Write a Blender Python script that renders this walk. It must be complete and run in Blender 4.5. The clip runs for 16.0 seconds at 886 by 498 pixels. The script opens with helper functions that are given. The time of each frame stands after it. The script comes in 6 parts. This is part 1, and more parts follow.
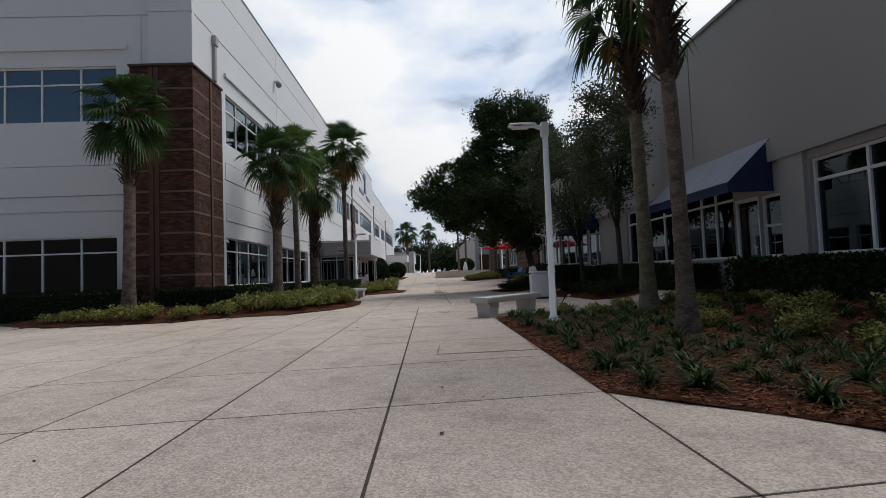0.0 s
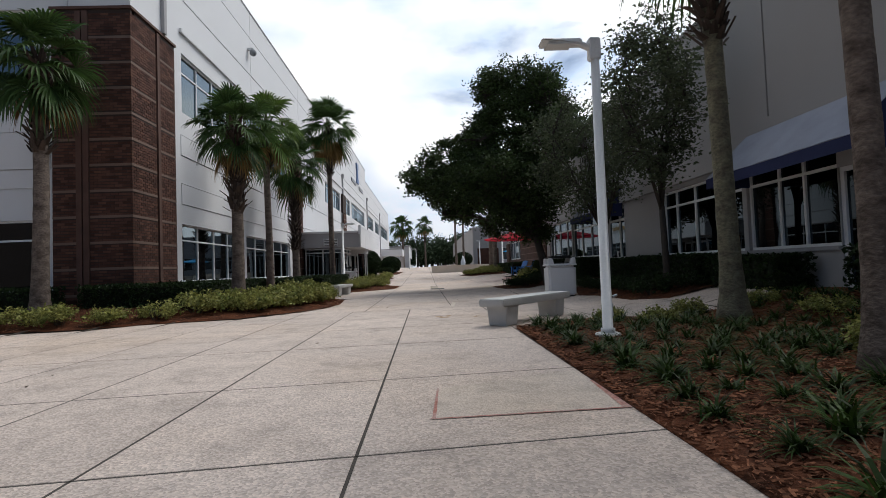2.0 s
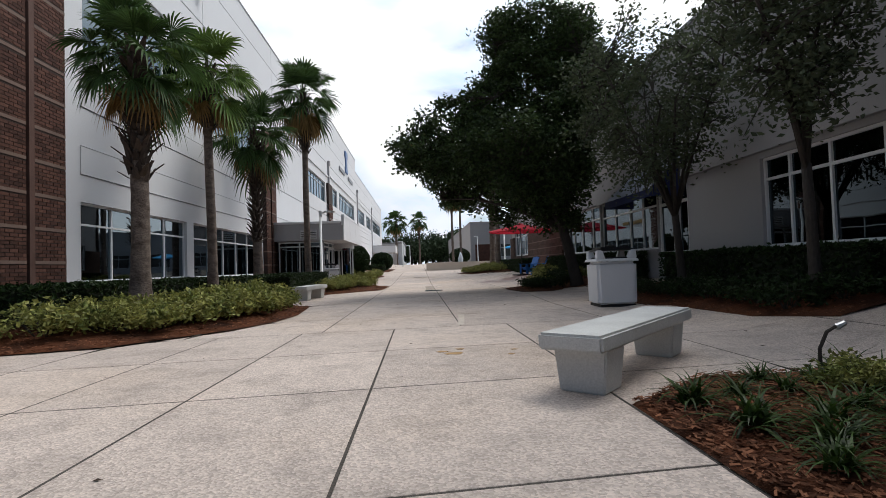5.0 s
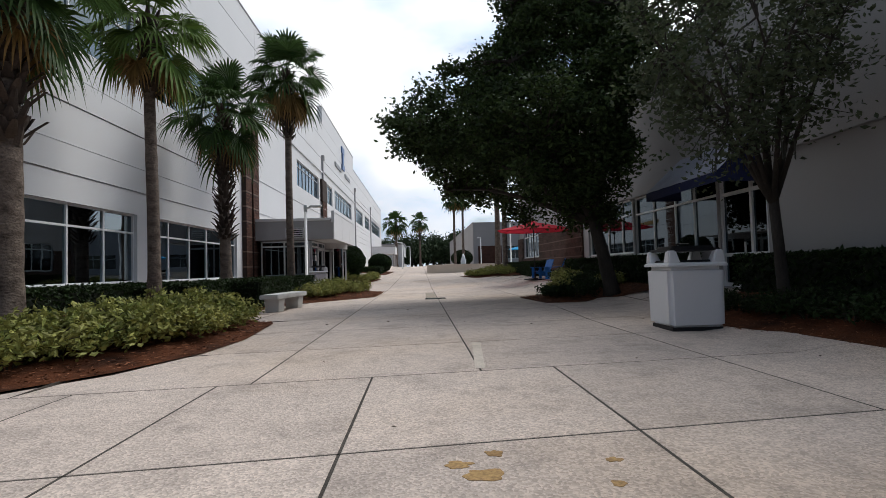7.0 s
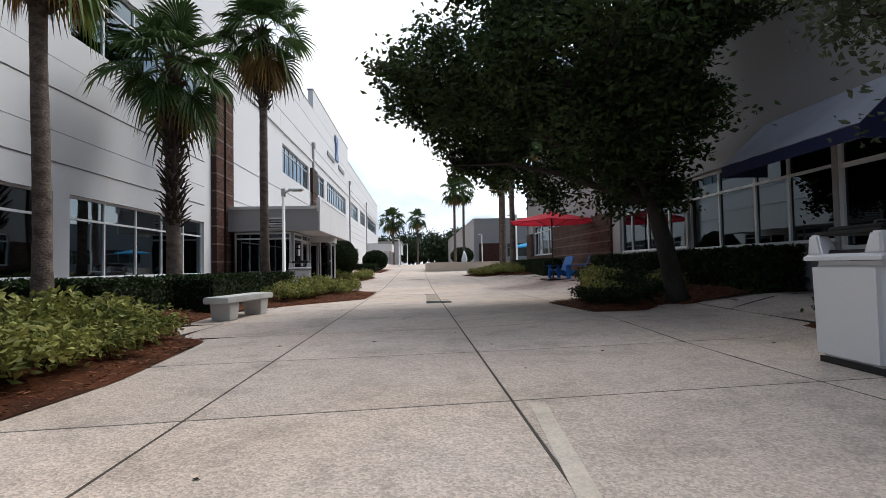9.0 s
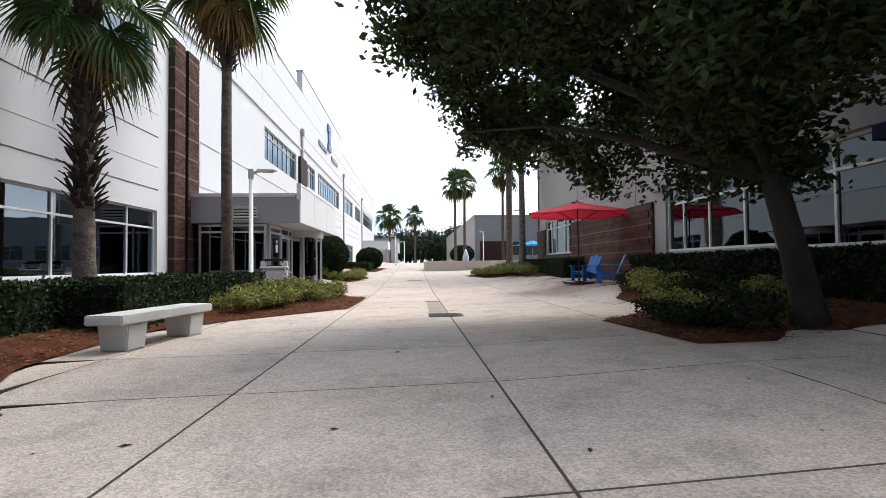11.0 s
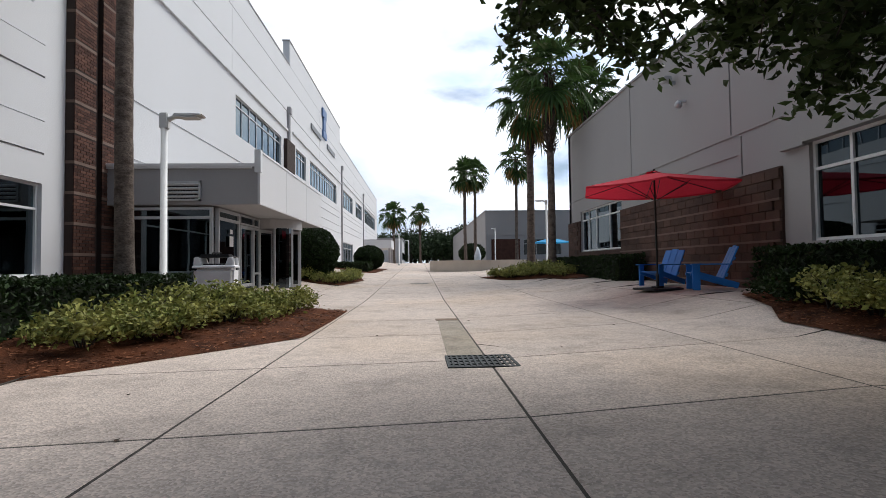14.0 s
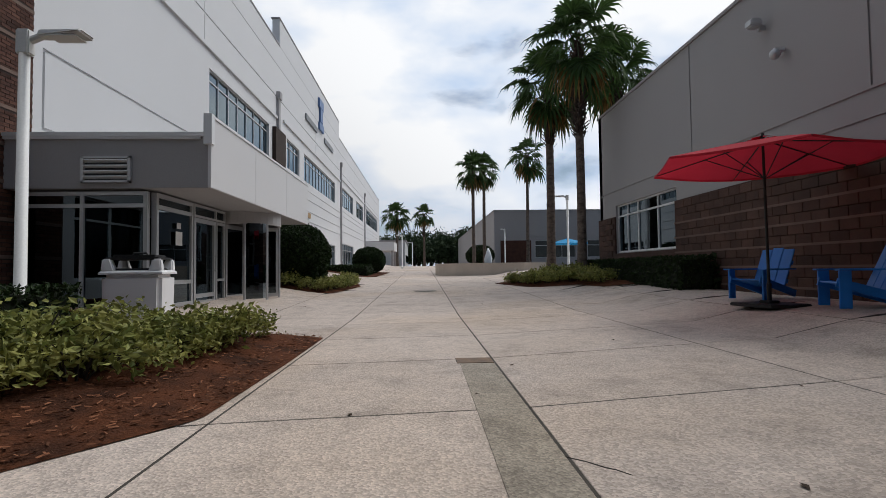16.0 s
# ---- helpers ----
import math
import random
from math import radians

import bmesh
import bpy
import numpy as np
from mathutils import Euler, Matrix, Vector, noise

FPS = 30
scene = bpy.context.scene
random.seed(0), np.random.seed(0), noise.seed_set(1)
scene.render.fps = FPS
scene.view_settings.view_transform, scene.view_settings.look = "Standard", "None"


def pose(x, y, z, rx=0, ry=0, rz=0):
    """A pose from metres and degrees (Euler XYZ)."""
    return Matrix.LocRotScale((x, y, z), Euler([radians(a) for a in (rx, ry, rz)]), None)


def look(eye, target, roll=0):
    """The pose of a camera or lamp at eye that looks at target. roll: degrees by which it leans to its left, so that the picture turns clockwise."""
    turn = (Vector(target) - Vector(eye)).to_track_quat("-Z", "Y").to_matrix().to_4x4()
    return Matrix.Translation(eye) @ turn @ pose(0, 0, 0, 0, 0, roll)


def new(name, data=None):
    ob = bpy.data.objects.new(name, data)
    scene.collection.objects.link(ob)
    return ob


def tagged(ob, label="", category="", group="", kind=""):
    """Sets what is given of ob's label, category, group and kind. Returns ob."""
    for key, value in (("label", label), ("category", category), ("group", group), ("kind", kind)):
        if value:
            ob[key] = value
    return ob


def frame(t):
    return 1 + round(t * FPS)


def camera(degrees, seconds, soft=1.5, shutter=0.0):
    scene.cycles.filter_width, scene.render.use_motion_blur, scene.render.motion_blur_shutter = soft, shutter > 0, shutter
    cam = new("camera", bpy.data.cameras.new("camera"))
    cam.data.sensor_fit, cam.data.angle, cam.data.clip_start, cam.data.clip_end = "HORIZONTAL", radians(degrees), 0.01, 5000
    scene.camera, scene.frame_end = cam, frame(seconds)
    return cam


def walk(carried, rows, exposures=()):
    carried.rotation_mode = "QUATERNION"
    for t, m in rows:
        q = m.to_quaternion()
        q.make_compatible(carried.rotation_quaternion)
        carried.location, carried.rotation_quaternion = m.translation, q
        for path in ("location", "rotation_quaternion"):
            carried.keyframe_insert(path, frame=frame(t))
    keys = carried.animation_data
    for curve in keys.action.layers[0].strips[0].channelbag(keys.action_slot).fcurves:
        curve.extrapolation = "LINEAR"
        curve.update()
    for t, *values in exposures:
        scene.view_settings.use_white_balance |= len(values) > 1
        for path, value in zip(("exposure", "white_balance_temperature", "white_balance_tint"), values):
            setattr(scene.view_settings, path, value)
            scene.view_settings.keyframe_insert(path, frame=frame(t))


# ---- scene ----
cam = camera(82.2, 16.0, soft=0.7)
ROWS = [
    (0, (0.006, 0.025, 1.009), (0.066, 2.021, 1.105), -2.1),
    (0.5, (0.055, 0.844, 1.025), (0.123, 2.841, 1.111), -2.2),
    (1, (0.035, 1.599, 1.014), (0.102, 3.597, 1.094), -2.2),
    (1.5, (0.057, 2.395, 0.979), (0.128, 4.393, 1.059), -2.1),
    (2, (0.057, 3.152, 0.961), (0.131, 5.149, 1.037), -2.1),
    (2.5, (0.099, 3.927, 0.933), (0.183, 5.924, 1.004), -2.1),
    (3, (0.083, 4.722, 0.918), (0.176, 6.718, 0.987), -2.0),
    (3.5, (0.068, 5.433, 0.919), (0.166, 7.43, 0.986), -2.0),
    (4, (0.053, 6.227, 0.925), (0.157, 8.223, 0.988), -2.0),
    (6.5, (0.113, 9.935, 0.981), (0.194, 11.932, 1.053), -1.7),
    (7, (0.131, 10.736, 0.994), (0.224, 12.732, 1.067), -1.6),
    (7.5, (0.18, 11.507, 0.967), (0.277, 13.503, 1.041), -1.4),
    (8, (0.187, 12.323, 0.946), (0.295, 14.319, 1.021), -1.2),
    (8.5, (0.146, 13.172, 0.936), (0.249, 15.168, 1.007), -1.3),
    (9, (0.055, 14.011, 0.927), (0.159, 16.007, 0.995), -1.1),
    (11.5, (-0.005, 18.113, 0.994), (0.11, 20.109, 1.052), -0.6),
    (12, (-0.01, 18.928, 0.993), (0.102, 20.924, 1.048), -0.6),
    (12.5, (0.06, 19.769, 0.977), (0.17, 21.766, 1.032), -0.7),
    (13, (0.054, 20.651, 0.944), (0.161, 22.648, 1.005), -0.7),
    (13.5, (0.045, 21.485, 0.931), (0.155, 23.481, 0.997), -0.6),
    (14, (0.03, 22.324, 0.923), (0.125, 24.32, 0.988), -0.7),
    (14.5, (-0.046, 23.151, 0.939), (0.039, 25.148, 1.008), -0.8),
    (15, (-0.04, 24.001, 0.965), (0.04, 25.998, 1.033), -0.7),
    (15.5, (-0.042, 24.812, 0.971), (0.034, 26.809, 1.045), -0.7),
    (16, (-0.04, 25.681, 0.967), (0.041, 27.677, 1.043), -0.7),
]
EXPOSURES = [(0.0, -0.66), (2.0, -0.32), (3.5, -0.14), (7.0, -0.3), (8.5, -0.17), (9.2, 0.0), (11.5, 0.5), (12.5, 0.42), (13.5, 0.12), (14.5, -0.34), (16.0, -0.62)]
walk(cam, [(t, look(eye, target, roll)) for t, eye, target, roll in ROWS], EXPOSURES)

# ---- world, sun, exposure ----
SUN_EL, SUN_AZ = 54.0, 52.0          # degrees above the horizon, degrees from +y towards +x
world = bpy.data.worlds.new("sky_world")
scene.world = world
world.use_nodes = True
wn, wl = world.node_tree.nodes, world.node_tree.links
wn.clear()
w_out = wn.new("ShaderNodeOutputWorld")
w_bg = wn.new("ShaderNodeBackground")
w_sky = wn.new("ShaderNodeTexSky")
w_sky.sky_type, w_sky.sun_disc = "NISHITA", False
w_sky.sun_elevation, w_sky.sun_rotation = radians(SUN_EL), radians(SUN_AZ)
w_tc = wn.new("ShaderNodeTexCoord")
w_map = wn.new("ShaderNodeMapping")
w_map.inputs["Scale"].default_value = (1.0, 1.0, 2.2)
w_n1 = wn.new("ShaderNodeTexNoise")
w_n1.inputs["Scale"].default_value, w_n1.inputs["Detail"].default_value, w_n1.inputs["Roughness"].default_value = 3.4, 9, 0.52
w_n1.inputs["Distortion"].default_value = 0.25
w_r1 = wn.new("ShaderNodeValToRGB")
w_r1.color_ramp.elements[0].position, w_r1.color_ramp.elements[0].color = 0.33, (0, 0, 0, 1)
w_r1.color_ramp.elements[1].position, w_r1.color_ramp.elements[1].color = 0.46, (1, 1, 1, 1)
w_n2 = wn.new("ShaderNodeTexNoise")
w_n2.inputs["Scale"].default_value, w_n2.inputs["Detail"].default_value = 3.4, 9
w_r2 = wn.new("ShaderNodeValToRGB")
w_r2.color_ramp.elements[0].position, w_r2.color_ramp.elements[0].color = 0.38, (8.0, 9.8, 12.6, 1)
w_r2.color_ramp.elements[1].position, w_r2.color_ramp.elements[1].color = 0.6, (13.8, 14.0, 14.3, 1)
w_gain = wn.new("ShaderNodeMix")
w_gain.data_type, w_gain.blend_type = "RGBA", "MULTIPLY"
w_gain.inputs[0].default_value, w_gain.inputs[7].default_value = 1.0, (1.1, 1.1, 1.1, 1)
w_mix = wn.new("ShaderNodeMix")
w_mix.data_type = "RGBA"
wl.new(w_tc.outputs["Generated"], w_map.inputs["Vector"])
wl.new(w_map.outputs[0], w_n1.inputs["Vector"])
wl.new(w_map.outputs[0], w_n2.inputs["Vector"])
wl.new(w_n1.outputs["Fac"], w_r1.inputs[0])
wl.new(w_n2.outputs["Fac"], w_r2.inputs[0])
wl.new(w_sky.outputs[0], w_gain.inputs[6])
wl.new(w_gain.outputs[2], w_mix.inputs[6])
# the cloud cover thins out towards the south, where the sky is mostly blue
w_sep = wn.new("ShaderNodeSeparateXYZ")
w_thin = wn.new("ShaderNodeMapRange")
w_thin.inputs[1].default_value, w_thin.inputs[2].default_value = -0.75, 0.15
w_thin.inputs[3].default_value, w_thin.inputs[4].default_value = 0.1, 1.0
w_cov = wn.new("ShaderNodeMath")
w_cov.operation = "MULTIPLY"
wl.new(w_tc.outputs["Generated"], w_sep.inputs[0])
wl.new(w_sep.outputs["Y"], w_thin.inputs[0])
wl.new(w_r1.outputs[0], w_cov.inputs[0])
wl.new(w_thin.outputs[0], w_cov.inputs[1])
wl.new(w_cov.outputs[0], w_mix.inputs[0])
# the clouds glow most around the veiled sun and are dullest on the far side of the sky
w_dot = wn.new("ShaderNodeVectorMath")
w_dot.operation = "DOT_PRODUCT"
_e, _a = radians(SUN_EL), radians(SUN_AZ)
w_dot.inputs[1].default_value = (math.cos(_e) * math.sin(_a), math.cos(_e) * math.cos(_a), math.sin(_e))
w_rng = wn.new("ShaderNodeMapRange")
w_rng.interpolation_type = "SMOOTHSTEP"
w_rng.inputs[1].default_value, w_rng.inputs[2].default_value = -0.1, 0.65
w_rng.inputs[3].default_value, w_rng.inputs[4].default_value = 0.06, 1.08
w_glow = wn.new("ShaderNodeMix")
w_glow.data_type, w_glow.blend_type = "RGBA", "MULTIPLY"
w_glow.inputs[0].default_value = 1.0
wl.new(w_tc.outputs["Generated"], w_dot.inputs[0])
wl.new(w_dot.outputs["Value"], w_rng.inputs[0])
wl.new(w_r2.outputs[0], w_glow.inputs[6])
wl.new(w_rng.outputs[0], w_glow.inputs[7])
wl.new(w_glow.outputs[2], w_mix.inputs[7])
wl.new(w_mix.outputs[2], w_bg.inputs["Color"])
w_bg.inputs["Strength"].default_value = 0.1
wl.new(w_bg.outputs[0], w_out.inputs[0])
sun = new("sun", bpy.data.lights.new("sun", "SUN"))
sun.data.energy, sun.data.angle, sun.data.color = 2.8, radians(34), (1.0, 0.975, 0.93)
sun.matrix_world = look((math.cos(_e) * math.sin(_a) * 50, math.cos(_e) * math.cos(_a) * 50, math.sin(_e) * 50), (0, 0, 0))


# ---- materials ----
def mat(name, col, rough=0.8, var=0.15, scale=3.0, fine=60.0, bump=0.15, metal=0.0, col2=None, spec=0.4, stretch=(1, 1, 1), rnd=0.0, island=0.0, trans=0.0):
    """A surface with broad stains, fine grain and relief; colour varies by object or by island."""
    m = bpy.data.materials.new(name)
    m.use_nodes = True
    n, l = m.node_tree.nodes, m.node_tree.links
    b = n["Principled BSDF"]
    b.inputs["Roughness"].default_value, b.inputs["Metallic"].default_value = rough, metal
    b.inputs["Specular IOR Level"].default_value = spec
    tc = n.new("ShaderNodeTexCoord")
    mp = n.new("ShaderNodeMapping")
    mp.inputs["Scale"].default_value = stretch
    geo = n.new("ShaderNodeNewGeometry")
    l.new(geo.outputs["Position"], mp.inputs["Vector"])
    big, small = n.new("ShaderNodeTexNoise"), n.new("ShaderNodeTexNoise")
    big.inputs["Scale"].default_value, big.inputs["Detail"].default_value = scale, 6
    small.inputs["Scale"].default_value, small.inputs["Detail"].default_value = fine, 4
    l.new(mp.outputs[0], big.inputs["Vector"])
    l.new(mp.outputs[0], small.inputs["Vector"])
    c2 = col2 or tuple(c * 0.62 for c in col)
    mx = n.new("ShaderNodeMix")
    mx.data_type = "RGBA"
    mx.inputs[6].default_value, mx.inputs[7].default_value = (*col, 1), (*c2, 1)
    rmp = n.new("ShaderNodeMapRange")
    rmp.inputs[1].default_value, rmp.inputs[2].default_value = 0.42, 0.72
    rmp.inputs[3].default_value, rmp.inputs[4].default_value = 0.0, min(1.0, var * 3)
    l.new(big.outputs["Fac"], rmp.inputs[0])
    l.new(rmp.outputs[0], mx.inputs[0])
    hsv = n.new("ShaderNodeHueSaturation")
    l.new(mx.outputs[2], hsv.inputs["Color"])
    val = n.new("ShaderNodeMapRange")
    val.inputs[1].default_value, val.inputs[2].default_value = 0.3, 0.7
    val.inputs[3].default_value, val.inputs[4].default_value = 1 - var * 0.6, 1 + var * 0.6
    l.new(small.outputs["Fac"], val.inputs[0])
    src = val.outputs[0]
    if rnd or island:
        if rnd:
            oi = n.new("ShaderNodeObjectInfo")
            r_out, amt = oi.outputs["Random"], rnd
        else:
            r_out, amt = geo.outputs["Random Per Island"], island
        rr = n.new("ShaderNodeMapRange")
        rr.inputs[3].default_value, rr.inputs[4].default_value = 1 - amt, 1 + amt
        l.new(r_out, rr.inputs[0])
        mul = n.new("ShaderNodeMath")
        mul.operation = "MULTIPLY"
        l.new(src, mul.inputs[0])
        l.new(rr.outputs[0], mul.inputs[1])
        src = mul.outputs[0]
    l.new(src, hsv.inputs["Value"])
    l.new(hsv.outputs[0], b.inputs["Base Color"])
    if bump:
        bp = n.new("ShaderNodeBump")
        bp.inputs["Strength"].default_value, bp.inputs["Distance"].default_value = bump, 0.02
        l.new(small.outputs["Fac"], bp.inputs["Height"])
        l.new(bp.outputs[0], b.inputs["Normal"])
    if trans:
        tr = n.new("ShaderNodeBsdfTranslucent")
        l.new(hsv.outputs[0], tr.inputs["Color"])
        ms = n.new("ShaderNodeMixShader")
        ms.inputs[0].default_value = trans
        out = n["Material Output"]
        l.new(b.outputs[0], ms.inputs[1])
        l.new(tr.outputs[0], ms.inputs[2])
        l.new(ms.outputs[0], out.inputs["Surface"])
    return m


def concrete_mat(name, col, speck=0.5):
    """Washed concrete: broad stains, speckled stones, worn streaks."""
    m = mat(name, col, 0.88, 0.13, 0.4, 6.0, 0.0, col2=tuple(c * 0.74 for c in col), rnd=0.07)
    n, l = m.node_tree.nodes, m.node_tree.links
    b = n["Principled BSDF"]
    src = b.inputs["Base Color"].links[0].from_socket
    geo = [x for x in n if x.type == "NEW_GEOMETRY"][0]
    vor = n.new("ShaderNodeTexVoronoi")
    vor.inputs["Scale"].default_value = 72
    l.new(geo.outputs["Position"], vor.inputs["Vector"])
    rg = n.new("ShaderNodeMapRange")
    rg.inputs[1].default_value, rg.inputs[2].default_value = 0.0, 1.0
    rg.inputs[3].default_value, rg.inputs[4].default_value = 1 - 0.34 * speck, 1 + 0.3 * speck
    sep = n.new("ShaderNodeSeparateColor")
    l.new(vor.outputs["Color"], sep.inputs[0])
    l.new(sep.outputs[0], rg.inputs[0])
    sp = n.new("ShaderNodeMix")
    sp.data_type, sp.blend_type = "RGBA", "MULTIPLY"
    sp.inputs[0].default_value = 1
    l.new(src, sp.inputs[6])
    l.new(rg.outputs[0], sp.inputs[7])
    blot = n.new("ShaderNodeTexNoise")
    blot.inputs["Scale"].default_value, blot.inputs["Detail"].default_value, blot.inputs["Roughness"].default_value = 1.6, 8, 0.65
    l.new(geo.outputs["Position"], blot.inputs["Vector"])
    br = n.new("ShaderNodeMapRange")
    br.inputs[1].default_value, br.inputs[2].default_value = 0.5, 0.72
    br.inputs[3].default_value, br.inputs[4].default_value = 1.0, 0.72
    l.new(blot.outputs["Fac"], br.inputs[0])
    s2 = n.new("ShaderNodeMix")
    s2.data_type, s2.blend_type = "RGBA", "MULTIPLY"
    s2.inputs[0].default_value = 1
    l.new(sp.outputs[2], s2.inputs[6])
    l.new(br.outputs[0], s2.inputs[7])
    wash = n.new("ShaderNodeTexNoise")
    wash.inputs["Scale"].default_value, wash.inputs["Detail"].default_value = 0.22, 5
    l.new(geo.outputs["Position"], wash.inputs["Vector"])
    wr = n.new("ShaderNodeMapRange")
    wr.inputs[1].default_value, wr.inputs[2].default_value = 0.48, 0.7
    wr.inputs[3].default_value, wr.inputs[4].default_value = 0.0, 0.45
    l.new(wash.outputs["Fac"], wr.inputs[0])
    s3 = n.new("ShaderNodeMix")
    s3.data_type, s3.blend_type = "RGBA", "MULTIPLY"
    s3.inputs[7].default_value = (0.96, 0.84, 0.66, 1)
    l.new(wr.outputs[0], s3.inputs[0])
    l.new(s2.outputs[2], s3.inputs[6])
    l.new(s3.outputs[2], b.inputs["Base Color"])
    bp = n.new("ShaderNodeBump")
    bp.inputs["Strength"].default_value, bp.inputs["Distance"].default_value = 0.6, 0.006
    l.new(vor.outputs["Distance"], bp.inputs["Height"])
    l.new(bp.outputs[0], b.inputs["Normal"])
    return m


def glass_mat(name, tint, ior=1.9):
    """Tinted window glass: see-through, mirroring more at grazing angles."""
    m = bpy.data.materials.new(name)
    m.use_nodes = True
    n, l = m.node_tree.nodes, m.node_tree.links
    n.remove(n["Principled BSDF"])
    t, g, mx, fr = n.new("ShaderNodeBsdfTransparent"), n.new("ShaderNodeBsdfGlossy"), n.new("ShaderNodeMixShader"), n.new("ShaderNodeFresnel")
    t.inputs[0].default_value = (*tint, 1)
    g.inputs["Color"].default_value, g.inputs["Roughness"].default_value = (0.74, 0.88, 0.97, 1), 0.015
    fr.inputs["IOR"].default_value = ior
    wav = n.new("ShaderNodeTexNoise")
    wav.inputs["Scale"].default_value = 0.8
    geo = n.new("ShaderNodeNewGeometry")
    l.new(geo.outputs["Position"], wav.inputs["Vector"])
    bp = n.new("ShaderNodeBump")
    bp.inputs["Strength"].default_value, bp.inputs["Distance"].default_value = 0.05, 0.05
    l.new(wav.outputs["Fac"], bp.inputs["Height"])
    l.new(bp.outputs[0], g.inputs["Normal"])
    l.new(fr.outputs[0], mx.inputs[0])
    l.new(t.outputs[0], mx.inputs[1])
    l.new(g.outputs[0], mx.inputs[2])
    l.new(mx.outputs[0], n["Material Output"].inputs["Surface"])
    return m


M_CONC = concrete_mat("washed_concrete", (0.525, 0.441, 0.383), 0.8)
M_STRIP = concrete_mat("trench_concrete", (0.34, 0.295, 0.24), 0.9)
M_PATCH = concrete_mat("patch_concrete", (0.52, 0.445, 0.38), 0.5)
M_PALE = concrete_mat("pale_worn_concrete", (0.62, 0.55, 0.47), 0.3)
M_SOIL = mat("joint_dirt", (0.07, 0.06, 0.05), 0.95, 0.3, 4, 60, 0.4)
M_MULCH = mat("red_mulch", (0.1, 0.036, 0.017), 0.95, 0.5, 2.5, 55, 0.9, col2=(0.035, 0.016, 0.01), spec=0.1)
M_CHIP = mat("mulch_chip", (0.19, 0.08, 0.042), 0.95, 0.3, 8, 60, 0.2, island=0.6, spec=0.15)
M_WHITE = mat("white_stucco", (0.67, 0.67, 0.68), 0.92, 0.07, 0.5, 120, 0.25, col2=(0.6, 0.6, 0.605), stretch=(1, 1, 0.35))
M_GREY = mat("grey_stucco", (0.36, 0.352, 0.352), 0.92, 0.08, 0.5, 120, 0.25, col2=(0.29, 0.284, 0.283), stretch=(1, 1, 0.35))
M_GREYD = mat("grey_stucco_trim", (0.36, 0.35, 0.355), 0.92, 0.08, 0.6, 120, 0.25)
M_BRICK = mat("brown_brick", (0.098, 0.047, 0.034), 0.9, 0.25, 3, 120, 0.4, col2=(0.06, 0.03, 0.024), island=0.38, spec=0.2)
M_BRICKO = mat("brown_brick_piece", (0.098, 0.047, 0.034), 0.9, 0.25, 3, 120, 0.4, col2=(0.06, 0.03, 0.024), rnd=0.38, spec=0.2)
M_MORTAR = mat("brick_mortar", (0.045, 0.03, 0.025), 0.95, 0.2, 3, 90, 0.3)
M_BAND = mat("cast_band", (0.17, 0.115, 0.092), 0.9, 0.15, 2, 80, 0.2)
M_FLUTE = mat("brown_flute", (0.105, 0.055, 0.042), 0.85, 0.2, 3, 90, 0.2)
M_BLOCKM = mat("block_mortar", (0.075, 0.042, 0.032), 0.95, 0.2, 3, 90, 0.3)
M_BLOCK = mat("split_block", (0.085, 0.046, 0.034), 0.93, 0.3, 2.0, 70, 0.6, col2=(0.055, 0.03, 0.023), rnd=0.25)
M_FRAME = mat("white_aluminium", (0.72, 0.73, 0.74), 0.42, 0.05, 2, 60, 0.03, spec=0.5)
M_FRAMEG = mat("grey_aluminium", (0.5, 0.51, 0.52), 0.4, 0.05, 2, 60, 0.03, metal=0.5)
M_GLASS = glass_mat("tinted_glass", (0.12, 0.17, 0.165), 2.5)
M_GLASSD = glass_mat("dark_glass", (0.03, 0.038, 0.038), 1.75)
# room shade is put into this colour, so the windows look dark
M_ROOM = mat("interior_shade_colour", (0.03, 0.033, 0.033), 0.9, 0.2, 1, 20, 0.0)
M_ROOF = mat("roof_membrane", (0.4, 0.4, 0.4), 0.9, 0.1, 1, 40, 0.1)
M_STEELW = mat("white_paint_steel", (0.74, 0.74, 0.73), 0.45, 0.1, 1.2, 60, 0.04, col2=(0.6, 0.59, 0.56))
M_BENCH = mat("cast_concrete", (0.55, 0.55, 0.53), 0.85, 0.16, 2, 70, 0.25)
M_BINW = mat("white_fibreglass", (0.78, 0.78, 0.79), 0.5, 0.06, 2, 90, 0.05, col2=(0.66, 0.66, 0.65))
M_BLACK = mat("black_plastic", (0.018, 0.018, 0.02), 0.5, 0.2, 3, 60, 0.1)
M_IRON = mat("cast_iron", (0.02, 0.026, 0.024), 0.65, 0.25, 5, 60, 0.2, metal=0.1)
M_RUST = mat("rusty_iron", (0.2, 0.13, 0.085), 0.85, 0.35, 8, 60, 0.3, col2=(0.11, 0.085, 0.07))
M_BLUE = mat("blue_plastic", (0.018, 0.19, 0.62), 0.45, 0.1, 3, 60, 0.05)
M_RED = mat("red_canvas", (0.62, 0.03, 0.055), 0.85, 0.1, 2, 200, 0.15, trans=0.35)
M_CYAN = mat("blue_canvas", (0.05, 0.4, 0.75), 0.85, 0.1, 2, 200, 0.15, trans=0.3)
M_NAVY = mat("navy_canvas", (0.02, 0.028, 0.09), 0.85, 0.1, 2, 200, 0.15)
M_AWN = mat("pale_awning_canvas", (0.33, 0.35, 0.42), 0.8, 0.12, 2, 200, 0.15)
M_BARK = mat("tree_bark", (0.05, 0.041, 0.034), 0.95, 0.35, 4, 40, 0.8, stretch=(1, 1, 0.3))
